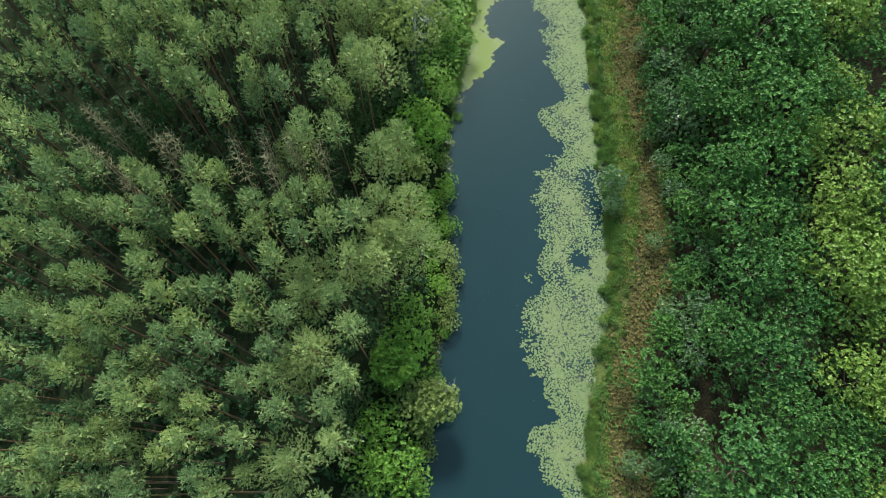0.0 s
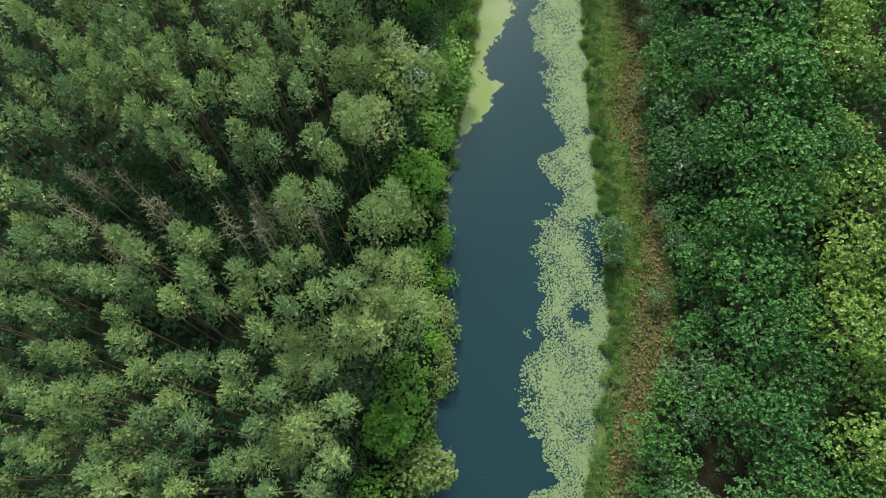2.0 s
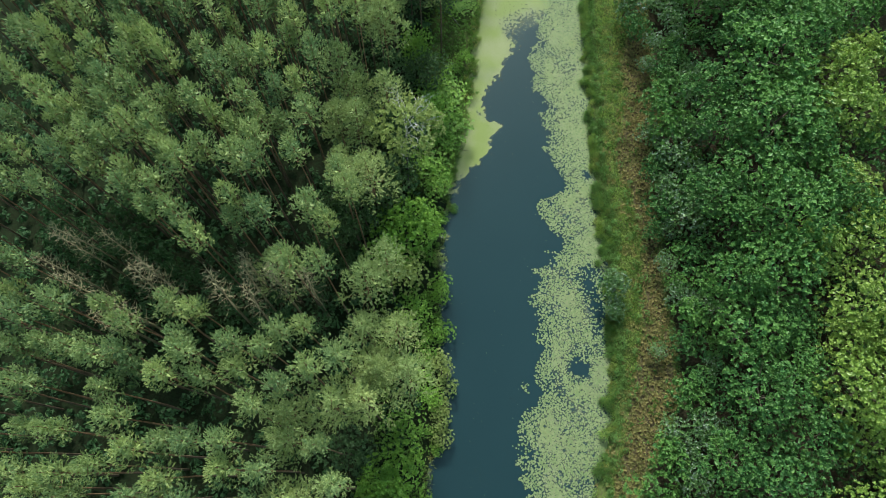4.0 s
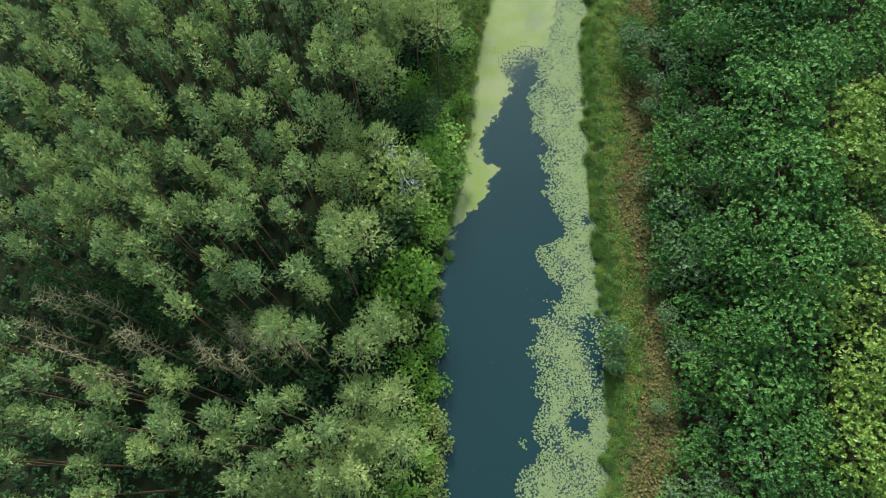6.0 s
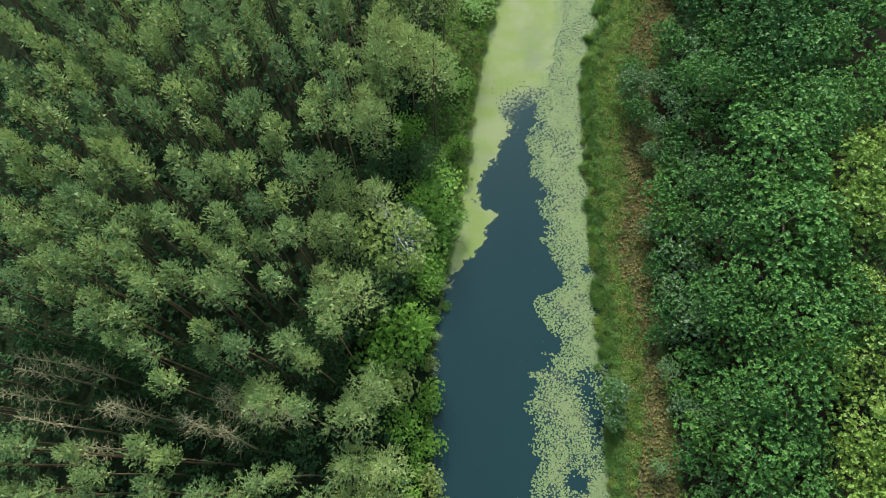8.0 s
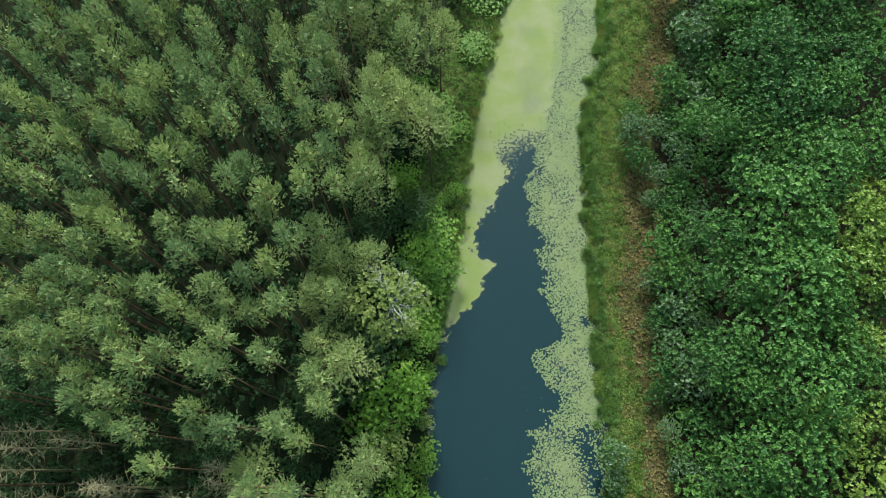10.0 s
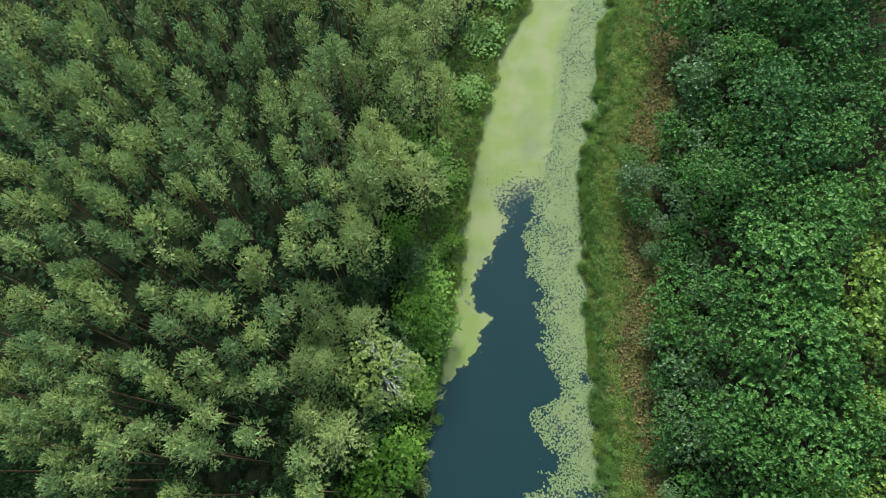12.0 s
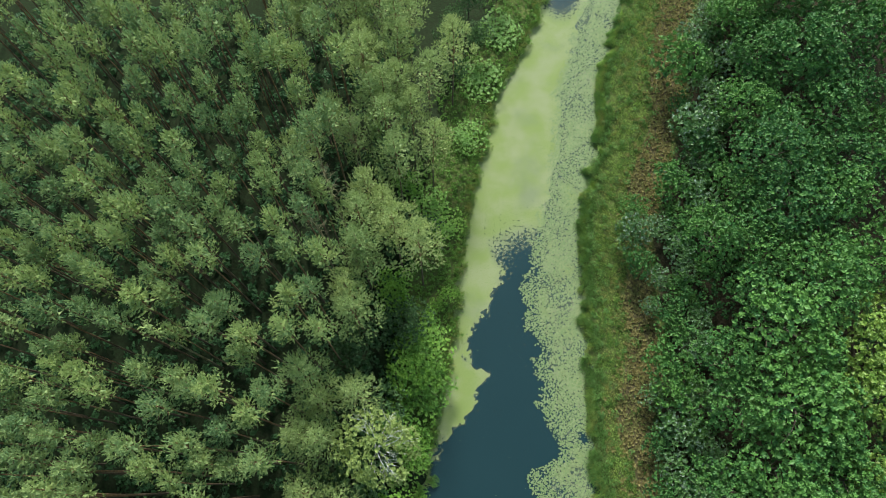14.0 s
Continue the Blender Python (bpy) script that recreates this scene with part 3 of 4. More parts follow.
PINES_D = [(-30.1, 41.6), (-20.9, 41.6), (-9.4, 41.8), (-13.3, 42.0), (-15.1, 42.3), (-26.8, 42.8), (-16.3, 42.9), (-19.0, 43.2), (-21.8, 43.4), (-29.8, 43.7), (-24.1, 43.7), (-25.1, 44.6), (-11.9, 44.8), (-23.8, 45.0), (-8.9, 46.1), (-6.5, 46.1), (-11.8, 46.2), (-28.8, 46.5), (-14.3, 46.6), (-20.8, 46.9), (-26.0, 47.1), (-31.0, 47.4), (-22.8, 47.7), (-13.3, 47.8), (-19.5, 48.2), (-14.4, 48.6), (-17.6, 48.7), (-9.0, 48.9), (-7.2, 49.0), (-22.0, 49.6), (-29.5, 49.7), (-23.4, 50.4), (-19.0, 50.7), (-25.0, 51.1), (-17.4, 51.2), (-15.2, 51.5), (-10.9, 51.6), (-27.8, 52.1), (-9.0, 52.3), (-6.7, 52.3), (-26.2, 52.6), (-29.5, 52.8), (-21.3, 52.8), (-30.9, 53.1), (-18.8, 53.2), (-24.1, 53.5)]
PINES_E = [(-16.6, 53.6), (-27.7, 53.7), (-22.5, 53.8), (-33.0, 53.9), (-10.3, 54.0), (-13.1, 54.5), (-20.6, 54.9), (-18.5, 55.0), (-14.8, 55.3), (-8.2, 55.4), (-23.1, 55.8), (-17.1, 56.1), (-19.2, 56.4), (-25.2, 56.9), (-14.8, 57.1), (-28.2, 57.2), (-7.6, 57.4), (-8.8, 58.3), (-17.4, 58.5), (-23.6, 58.7), (-19.9, 58.8), (-12.1, 59.5), (-25.8, 59.9), (-14.9, 60.1), (-27.8, 60.2), (-21.8, 60.3), (-9.8, 60.5), (-18.8, 61.0), (-28.8, 61.1), (-23.3, 61.2), (-8.2, 61.4), (-12.4, 61.7), (-6.9, 62.4), (-14.7, 62.9), (-21.2, 63.1), (-16.2, 63.5), (-13.4, 63.6), (-27.5, 63.7), (-24.1, 63.7), (-18.8, 64.1), (-30.5, 65.3), (-10.0, 65.6), (-22.2, 65.7), (-25.3, 65.7), (-16.8, 65.8), (-28.3, 66.3)]
PINES_F = [(-13.8, 66.5), (-27.9, 68.4), (-20.6, 68.5), (-17.5, 68.5), (-11.8, 68.6), (-30.5, 68.7), (-9.4, 69.0), (-23.1, 69.1), (-14.4, 69.3), (-12.9, 69.3), (-7.0, 70.1), (-21.2, 70.2), (-29.8, 70.4), (-19.2, 70.4), (-26.5, 70.5), (-11.5, 70.7), (-32.8, 71.1), (-17.3, 71.3), (-14.6, 71.4), (-8.2, 71.6)]
PINES = PINES_A + PINES_B + PINES_C + PINES_D + PINES_E + PINES_F
BROAD = [(-5.4, 25.0), (-5.0, 21.4), (-4.3, 18.4), (-10.5, 15.3), (-9.8, 13.3), (-9.3, 9.3), (-10.8, 8.2), (-10.5, 1.5), (-4.8, 15.9), (-8.0, 43.8), (-7.2, 42.2), (-8.4, 39.4), (-6.7, 39.1), (-4.3, 53.8), (-5.4, 50.9), (-4.7, 48.8), (-5.5, 74.1), (-4.2, 68.2), (-3.1, 68.9), (-4.4, 60.0), (-2.9, 58.7), (-4.6, 53.7), (-2.2, 70.0), (-2.9, 21.3), (-1.8, 18.1), (-7.1, 15.7), (-4.2, 18.4), (1.1, 64.9), (0.7, 71.0), (3.0, 74.5), (-2.3, 76.1), (-2.3, 73.7), (0.3, 54.5), (-3.9, 26.9)]
rng = np.random.default_rng(3)
pine_kinds = []
for k in range(9):
    trunk, limbs, leaves = pine_shape(rng, 17.0, rng.uniform(0.85, 1.2), rng.uniform(2.8, 3.6), 38, 6, 9, 0.165, 0.26)
    pine_kinds.append(tree_thing("pine_tree", [("trunk", mesh_of("trunk", *joined([trunk, limbs]), pine_bark, True)), ("crown", mesh_of("crown", *leaves, needles))],
                                 "slender Scots pine with bare reddish trunk and grey-green crown", "pine tree", "pines of the plantation"))
used = set()
PINES += [(round(p[0], 1), round(p[1], 1)) for p in spread_points(rng, (-33, 30.5, -8, 75), 2.45, PINES + BROAD) if along(LEFT_BANK, p[1]) - p[0] > 9]
PINES += [(round(p[0], 1), round(p[1], 1)) for p in spread_points(rng, (-27, -2, -6, 22), 2.45, PINES + BROAD)]
for x, y in PINES:
    height = (17.4 if y < 23 else 18.5) + rng.normal() * 0.7
    plant(pine_kinds[rng.integers(9)], used, x, y, rng.uniform(0, 360), rng.uniform(0.8, 1.15)).scale.z = height / 17.0

# broad old pines along the edge of the wood
broad_kinds = []
for k in range(4):
    trunk, limbs, leaves = pine_shape(rng, 15.5, 2.1, 6.0, 68, 9, 9, 0.18, 0.38)
    broad_kinds.append(tree_thing("pine_tree", [("trunk", mesh_of("trunk", *joined([trunk, limbs]), pine_bark, True)), ("crown", mesh_of("crown", *leaves, needles_pale))],
                                  "broad old pine with a loose pale green crown", "pine tree", "pines at the edge of the wood"))
BROAD += [(round(p[0], 1), round(p[1], 1)) for p in spread_points(rng, (-13, 26, 0, 80), 2.4, PINES + BROAD) if along(LEFT_BANK, p[1]) - p[0] > 5.5]
BROAD = [p for p in BROAD if math.dist(p, (-2.6, 38.6)) > 3.4]
for x, y in BROAD:
    plant(broad_kinds[rng.integers(4)], used, x, y, rng.uniform(0, 360), rng.uniform(0.85, 1.05))

# one thin, half-dead pine stands above the rest
trunk, limbs, leaves = pine_shape(rng, 18.8, 0.5, 3.2, 10, 6, 8, 0.16)
thin = tree_thing("pine_tree", [("trunk", mesh_of("trunk", *joined([trunk, limbs]), grey_wood, True)), ("crown", mesh_of("crown", *leaves, needles_pale))],
                  "thin half-dead pine with a narrow yellowish top", "pine tree", "pines of the plantation")
plant(thin, used, *(-18.2, 46.1), 40, 1.0)

# the wood goes on beyond
beyond = [p for p in spread_points(rng, (-50, -10, -6, 96), 2.5, PINES + BROAD) if p[0] < (-27.5 if p[1] > 36 or p[1] < 22 else -32) or p[1] < -1.5 or p[1] > 73.5]
shapes = [pine_shape(rng, 17.4, rng.uniform(0.9, 1.2), 3.0, 24, 5, 7, 0.2, 0.3) for k in range(5)]
for title, index, material, label in (("pine_trunks", 0, pine_bark, "bare reddish trunks of the plantation beyond"), ("pine_crowns", 2, needles, "grey-green pine crowns of the plantation beyond")):
    pieces = []
    for k, (x, y) in enumerate(beyond):
        pieces.append(moved(shapes[k % 5][index], x, y, 0.7, k * 1.7, 0.97 + 0.08 * math.sin(k * 3.3)))
    stuff(title, pieces, material, label, "pine trees")

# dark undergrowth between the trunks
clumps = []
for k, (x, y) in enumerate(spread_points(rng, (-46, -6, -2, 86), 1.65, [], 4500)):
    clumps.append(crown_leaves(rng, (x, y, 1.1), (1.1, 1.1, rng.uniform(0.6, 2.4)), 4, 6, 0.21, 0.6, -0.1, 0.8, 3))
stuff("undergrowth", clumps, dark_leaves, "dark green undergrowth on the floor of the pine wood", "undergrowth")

# dead pines in the gap
DEAD = [(-28.4, 29.3), (-27.6, 27.9), (-25.1, 28.3), (-26.0, 24.1), (-25.1, 22.4), (-23.0, 22.7), (-20.7, 25.0), (-16.3, 23.8), (-13.7, 22.9), (-11.7, 24.5), (-9.8, 25.0), (-14.2, 24.9), (-22.4, 24.7), (-28.9, 26.3), (-14.4, 26.3), (-7.1, 59.2), (-8.1, 56.6), (-6.0, 64.5)]


def dead_pine_shape(rng, height):
    s = np.linspace(0, 1, 7)
    sway = rng.normal(size=2) * 0.5
    axis = np.stack([sway[0] * s ** 2, sway[1] * s ** 2, s * height], -1)
    twigs = []
    for k in range(52):
        f = 0.5 + 0.5 * (k / 52) ** 0.7
        root = np.array([sway[0] * f * f, sway[1] * f * f, f * height])
        t = k * 2.4 + rng.uniform(-0.4, 0.4)
        reach = rng.uniform(0.5, 1.25) * (1.15 - f) * 1.7 + 0.2
        tip = root + np.array([math.cos(t) * reach, math.sin(t) * reach, rng.uniform(0.1, 0.8) * reach])
        twigs.append(limb(rng, root, tip, 0.024, 0.1, 3, 3))
        for j in range(3):
            a = root + (tip - root) * rng.uniform(0.3, 0.9)
            twigs.append(limb(rng, a, a + (tip - root) * 0.35 + rng.normal(size=3) * 0.2, 0.013, 0.1, 3, 2))
    return tube(axis, 0.12 * (1 - 0.85 * s) + 0.012, 7), [joined(twigs[k:k + 4]) for k in range(0, len(twigs), 4)]


dead_kinds = []
for k in range(4):
    trunk, twigs = dead_pine_shape(rng, 15.5)
    dead_kinds.append(tree_thing("dead_pine", [("trunk", mesh_of("trunk", *trunk, grey_wood, True)), *(("branch", mesh_of("branch", *twig, grey_wood)) for twig in twigs)],
                                 "dead pine with bare grey-brown branches among living pines", "dead tree", "dead pines in the gap"))
for k, (x, y) in enumerate(DEAD):
    plant(dead_kinds[k % 4], used, x, y, rng.uniform(0, 360), rng.uniform(0.9, 1.05))

# ---- the oaks of the right bank ----
OAKS_A = [(20.0, -0.3, 2.1), (27.0, -0.1, 2.5), (22.5, 1.0, 3.5), (30.8, 1.4, 2.3), (29.5, 5.6, 2.0), (26.8, 6.5, 2.5), (33.5, 8.2, 2.4), (29.6, 8.4, 2.6), (24.7, 8.4, 1.9), (27.0, 10.4, 2.8), (34.9, 14.6, 2.8), (21.6, 14.6, 1.7), (29.0, 16.2, 2.1), (23.4, 16.7, 2.3), (26.6, 17.3, 2.6), (34.5, 17.5, 3.1), (23.7, 20.0, 2.0), (34.1, 20.6, 2.8), (30.1, 21.7, 2.4), (37.4, 22.3, 1.9), (26.8, 22.9, 2.7), (24.1, 24.7, 2.1), (35.8, 25.0, 2.6), (30.7, 25.3, 2.5), (33.2, 26.8, 1.9), (24.0, 28.0, 2.1), (29.0, 28.3, 3.0), (36.6, 28.3, 2.3), (32.2, 28.7, 1.8), (26.5, 29.9, 2.8), (34.9, 29.9, 2.0), (38.4, 30.6, 2.7)]
OAKS_B = [(30.9, 32.8, 3.3), (33.3, 33.2, 1.8), (37.2, 33.8, 2.2), (36.8, 36.2, 2.1), (34.6, 36.9, 2.6), (29.4, 37.6, 3.0), (31.2, 42.6, 3.9), (27.2, 42.6, 2.4), (35.1, 42.6, 2.2), (41.1, 42.6, 2.6), (38.8, 43.0, 3.0), (31.9, 45.5, 2.5), (26.5, 46.7, 2.2), (34.4, 47.4, 2.0), (38.7, 47.4, 2.7), (31.4, 49.3, 3.9), (25.7, 49.9, 1.9), (37.0, 50.6, 2.0), (35.5, 53.3, 3.4), (41.0, 55.7, 2.5), (35.9, 58.5, 3.2), (31.3, 59.9, 2.4), (40.0, 60.0, 2.4), (43.2, 60.4, 2.3), (29.6, 60.6, 2.1), (34.5, 61.0, 3.6), (38.3, 61.8, 2.9), (35.7, 62.1, 2.0), (41.9, 62.9, 2.7), (31.4, 63.3, 2.2), (37.1, 63.4, 2.7), (35.7, 65.3, 2.3)]
OAKS_C = [(32.9, 65.9, 3.3), (40.8, 66.3, 2.8), (41.2, 68.3, 2.3), (37.1, 69.6, 2.4), (39.8, 71.3, 2.8), (42.8, 71.4, 2.4), (32.0, 71.6, 2.2), (35.0, 71.6, 1.9), (41.0, 74.5, 2.7), (34.0, 76.6, 2.5), (37.1, 77.0, 3.3), (42.8, 79.3, 3.4), (38.4, 80.4, 2.6), (40.9, 80.8, 2.3), (35.0, 81.1, 2.6)]
OAKS = OAKS_A + OAKS_B + OAKS_C
oak_kinds, lime_kinds = [], []
for k in range(5):
    wood, leaves = broadleaf_shape(rng, 9.0, 3.0, 18, 18, 10, 0.124, 0.16, 6, 0.32, -0.1, 0.74)
    oak_kinds.append(tree_thing("oak_tree", [("trunk", mesh_of("trunk", *wood, dark_bark, True)), ("crown", mesh_of("crown", *leaves, oak_leaves))],
                                "young oak with a dense lobed dark green crown", "oak tree", "trees of the far wood"))
for k in range(2):
    wood, leaves = broadleaf_shape(rng, 9.0, 3.0, 18, 18, 10, 0.124, 0.16, 6, 0.32, -0.1, 0.74)
    lime_kinds.append(tree_thing("oak_tree", [("trunk", mesh_of("trunk", *wood, dark_bark, True)), ("crown", mesh_of("crown", *leaves, lime_leaves))],
                                 "young oak with a bright yellow-green crown", "oak tree", "trees of the far wood"))
OAKS = sorted(OAKS, key=lambda o: -o[2])
OAKS = [o for k, o in enumerate(OAKS) if all(math.dist(o[:2], u[:2]) > 3.8 for u in OAKS[:k])]
OAKS += [(round(p[0], 1), round(p[1], 1), 1.8 + 0.5 * (p[0] * 7.7 % 1)) for p in spread_points(rng, (22, -2, 44, 84), 3.4, [o[:2] for o in OAKS]) if along(BROWN_FAR, p[1]) + 3.6 < p[0] < 37 + p[1] * 0.1 and not (p[1] < 12 and p[0] < 25)]
for k, (x, y, r) in enumerate(OAKS):
    bright = x > 32.5 and y < 32 or x > 38 and y < 52
    kind = lime_kinds[k % 2] if bright else oak_kinds[k % 5]
    plant(kind, used, x, y, rng.uniform(0, 360), 0.28 + 0.88 * r / 2.7).scale.z = min(11.2, 4.6 + 1.75 * r + rng.normal() * 0.6) / 9.3

beyond = [p for p in spread_points(rng, (20, -8, 49, 94), 3.4, [o[:2] for o in OAKS]) if p[0] > 37 + max(0, p[1]) * 0.1 or p[1] < -3 or p[1] > 84]
beyond = [p for p in beyond if p[0] > along(BROWN_FAR, p[1]) + 4]
shapes = [broadleaf_shape(rng, 9.3, 3.0, 13, 15, 7, 0.18) for k in range(3)]
for title, index, material, label in (("oak_trunks", 0, dark_bark, "dark trunks of the oak wood beyond"), ("oak_crowns", 1, oak_leaves, "dense green crowns of the oak wood beyond")):
    pieces = []
    for k, (x, y) in enumerate(beyond):
        pieces.append(moved(shapes[k % 3][index], x, y, 1.0, k * 1.7, 0.95 + 0.12 * math.sin(k * 3.3)))
    stuff(title, pieces, material, label, "oak trees")

# saplings and brambles under the oaks
clumps = []
for x, y in spread_points(rng, (19, -4, 44, 88), 1.45, [], 5000):
    if x > along(BROWN_FAR, y) + 2 and math.hypot((x - 24.5) / 3.2, (y - 5.3) / 1.8) > 1:
        h = rng.uniform(1.2, 3.0)
        clumps.append(crown_leaves(rng, (x, y, 1.0 + h * 0.4), (1.2, 1.2, h * 0.6), 4, 8, 0.16, 0.6, -0.1, 0.8, 3))
stuff("oak_undergrowth", clumps, oak_leaves, "green brambles and saplings on the floor of the oak wood", "undergrowth")

# shrubs that edge the wood
SHRUBS_A = [(15.8, 1.8, 1.1), (18.3, 3.6, 2.0), (20.7, 3.6, 1.7), (16.7, 5.1, 1.4), (19.0, 5.1, 1.3), (19.8, 6.9, 1.4), (18.3, 7.9, 1.4), (17.9, 9.3, 2.2), (21.6, 11.2, 1.5), (19.3, 12.3, 1.9), (20.5, 15.4, 1.5), (21.4, 18.0, 1.7), (20.1, 21.9, 0.9), (23.3, 24.4, 1.9), (21.9, 27.0, 1.3), (24.4, 30.4, 1.8), (21.4, 30.4, 1.1), (20.5, 33.2, 1.1), (24.3, 33.9, 2.0), (21.7, 35.6, 1.7), (23.0, 36.4, 1.7), (24.1, 37.5, 1.9), (21.9, 37.8, 1.4), (21.5, 39.7, 1.4), (23.2, 40.8, 1.9), (22.2, 41.6, 1.2), (21.6, 43.5, 1.4), (22.6, 43.9, 2.2), (24.5, 43.9, 1.6), (23.0, 47.1, 2.2), (25.3, 47.9, 1.5), (23.7, 50.3, 1.5)]
SHRUBS_B = [(21.8, 52.3, 1.0), (21.2, 56.0, 1.7), (20.2, 59.3, 1.9), (25.4, 60.1, 1.8), (23.5, 60.2, 1.4), (26.9, 61.0, 2.0), (28.7, 61.0, 2.0), (21.1, 62.0, 1.4), (27.1, 62.9, 2.0), (24.6, 64.0, 2.2), (25.9, 65.7, 1.3), (29.7, 65.7, 2.0), (27.6, 67.3, 1.5), (27.8, 68.5, 2.1), (27.8, 71.4, 2.6), (26.8, 74.0, 1.4), (30.5, 74.8, 1.8), (26.0, 78.6, 2.9), (31.8, 79.5, 2.1), (33.6, 80.7, 1.5), (29.1, 82.6, 1.9), (34.7, 83.5, 2.0), (30.5, 85.1, 1.6), (32.9, 85.2, 2.4)]
SHRUBS = SHRUBS_A + SHRUBS_B
shrub_kinds = []
for k, mat in enumerate((willow_leaves, oak_leaves, willow_leaves, oak_leaves)):
    wood, leaves = broadleaf_shape(rng, 3.6, 1.6, 9, 15, 8, 0.112, 0.06, 5, 0.46, -0.3, 0.85)
    label = "bushy shrub with silvery green leaves at the wood's edge" if mat == willow_leaves else "bushy green shrub at the wood's edge"
    shrub_kinds.append(tree_thing("shrub", [("stem", mesh_of("stems", *wood, dark_bark)), ("foliage", mesh_of("foliage", *leaves, mat))], label, "shrub", "shrubs along the wood"))
for x, y in spread_points(rng, (14, -4, 34, 90), 1.7, [o[:2] for o in SHRUBS], 6000):
    if 0.6 < x - along(BROWN_FAR, y) < 5:
        SHRUBS.append((x, y, rng.uniform(1.0, 1.6)))
SHRUBS[:0] = [(16.9, 27.9, 1.5), (16.6, 26.2, 1.1)]
for k, (x, y, r) in enumerate(SHRUBS):
    plant(shrub_kinds[0 if k < 2 else k % 4], used, x, y, rng.uniform(0, 360), r / 1.6)

# ---- trees, bushes and herbs of the left bank ----
BANK_TREES = [('b', -2.9, 32.5, 3.0, 7.0), ('b', -4.2, 30.3, 2.5, 6.5), ('b', -1.3, 34.1, 1.8, 4.5), ('p', -2.6, 28.3, 2.1, 6.0), ('b', -2.3, 53.9, 1.7, 4.5), ('b', -0.1, 38.2, 1.6, 2.2), ('b', -2.1, 25.5, 1.8, 3.5), ('b', -3.1, 11.3, 2.7, 6.0), ('b', -4.5, 9.0, 1.7, 4.5), ('b', -5.4, 4.8, 2.2, 5.5), ('b', -6.0, 1.7, 2.2, 5.0), ('b', -3.6, 1.2, 2.7, 5.5), ('p', -1.9, 6.7, 2.5, 4.5), ('b', -2.8, 14.9, 2.0, 3.0), ('b', -0.8, 40.9, 2.5, 2.5), ('b', 1.0, 44.5, 2.5, 2.2), ('b', 0.7, 48.2, 2.6, 2.2), ('d', -7.1, 12.9, 2.5, 6.0), ('d', -7.7, 7.9, 2.0, 5.0), ('d', -8.3, 4.6, 2.0, 5.0), ('d', -8.6, 32.7, 2.7, 10.0), ('d', -6.7, 34.0, 2.8, 9.0), ('d', -4.9, 36.3, 3.0, 8.0), ('b', -2.1, 52.0, 1.6, 4.5), ('d', -1.3, 49.9, 2.3, 5.0), ('b', -0.8, 45.5, 2.2, 5.0), ('d', -3.6, 42.1, 2.8, 9.5), ('b', 0.5, 48.5, 2.1, 2.0), ('d', -5.8, 46.2, 2.3, 7.0), ('b', 0.7, 62.6, 2.3, 1.4), ('b', 2.5, 60.7, 2.0, 1.2), ('b', -1.6, 64.5, 1.7, 3.0), ('d', -3.1, 66.1, 2.2, 7.0), ('d', -2.5, 59.8, 2.2, 4.5), ('b', 6.0, 77.4, 2.6, 1.3), ('b', 8.0, 84.1, 2.7, 1.3), ('b', 4.8, 70.4, 2.1, 1.4), ('d', -4.1, 49.5, 2.1, 6.0)]
bank_kinds = {}
for key, mat, label in (("b", bush_leaves, "bushy alder with bright green leaves on the canal bank"), ("d", alder_dark, "dark green leafy alder at the edge of the pines"), ("p", birch_leaves, "pale green willow leaning over the canal bank"), ("u", dark_leaves, "low dark broadleaved tree in the shade of the pines")):
    made = []
    for k in range(2):
        count, each, leaf = (8, 9, 0.15) if key == "u" else (12, 20, 0.105)
        wood, leaves = broadleaf_shape(rng, 5.0, 2.2, count, each, 8, leaf, 0.08, 6, 0.42, -0.3, 0.8)
        made.append(tree_thing("alder_tree" if key != "p" else "willow_tree", [("trunk", mesh_of("trunk", *wood, dark_bark)), ("crown", mesh_of("crown", *leaves, mat))], label, "tree", "trees on the left bank"))
    bank_kinds[key] = made
for k, (key, x, y, r, h) in enumerate(BANK_TREES):
    plant(bank_kinds[key][k % 2], used, x, y, rng.uniform(0, 360), r / 2.2).scale.z = h / 5.0
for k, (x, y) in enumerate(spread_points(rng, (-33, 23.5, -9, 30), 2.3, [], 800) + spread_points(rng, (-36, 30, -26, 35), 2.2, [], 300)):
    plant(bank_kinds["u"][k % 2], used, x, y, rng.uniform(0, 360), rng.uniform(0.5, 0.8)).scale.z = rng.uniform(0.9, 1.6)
fill = spread_points(rng, (-11, -6, 8, 90), 2.7, [t[1:3] for t in BANK_TREES] + BROAD, 6000)
for k, (x, y) in enumerate(fill):
    inland = float(along(LEFT_BANK, y)) - x
    if 3.0 < inland < 9 + (y > 60) * 2:
        plant(bank_kinds["d"][k % 2], used, x, y, rng.uniform(0, 360), rng.uniform(0.55, 0.8)).scale.z = rng.uniform(0.7, 1.4)

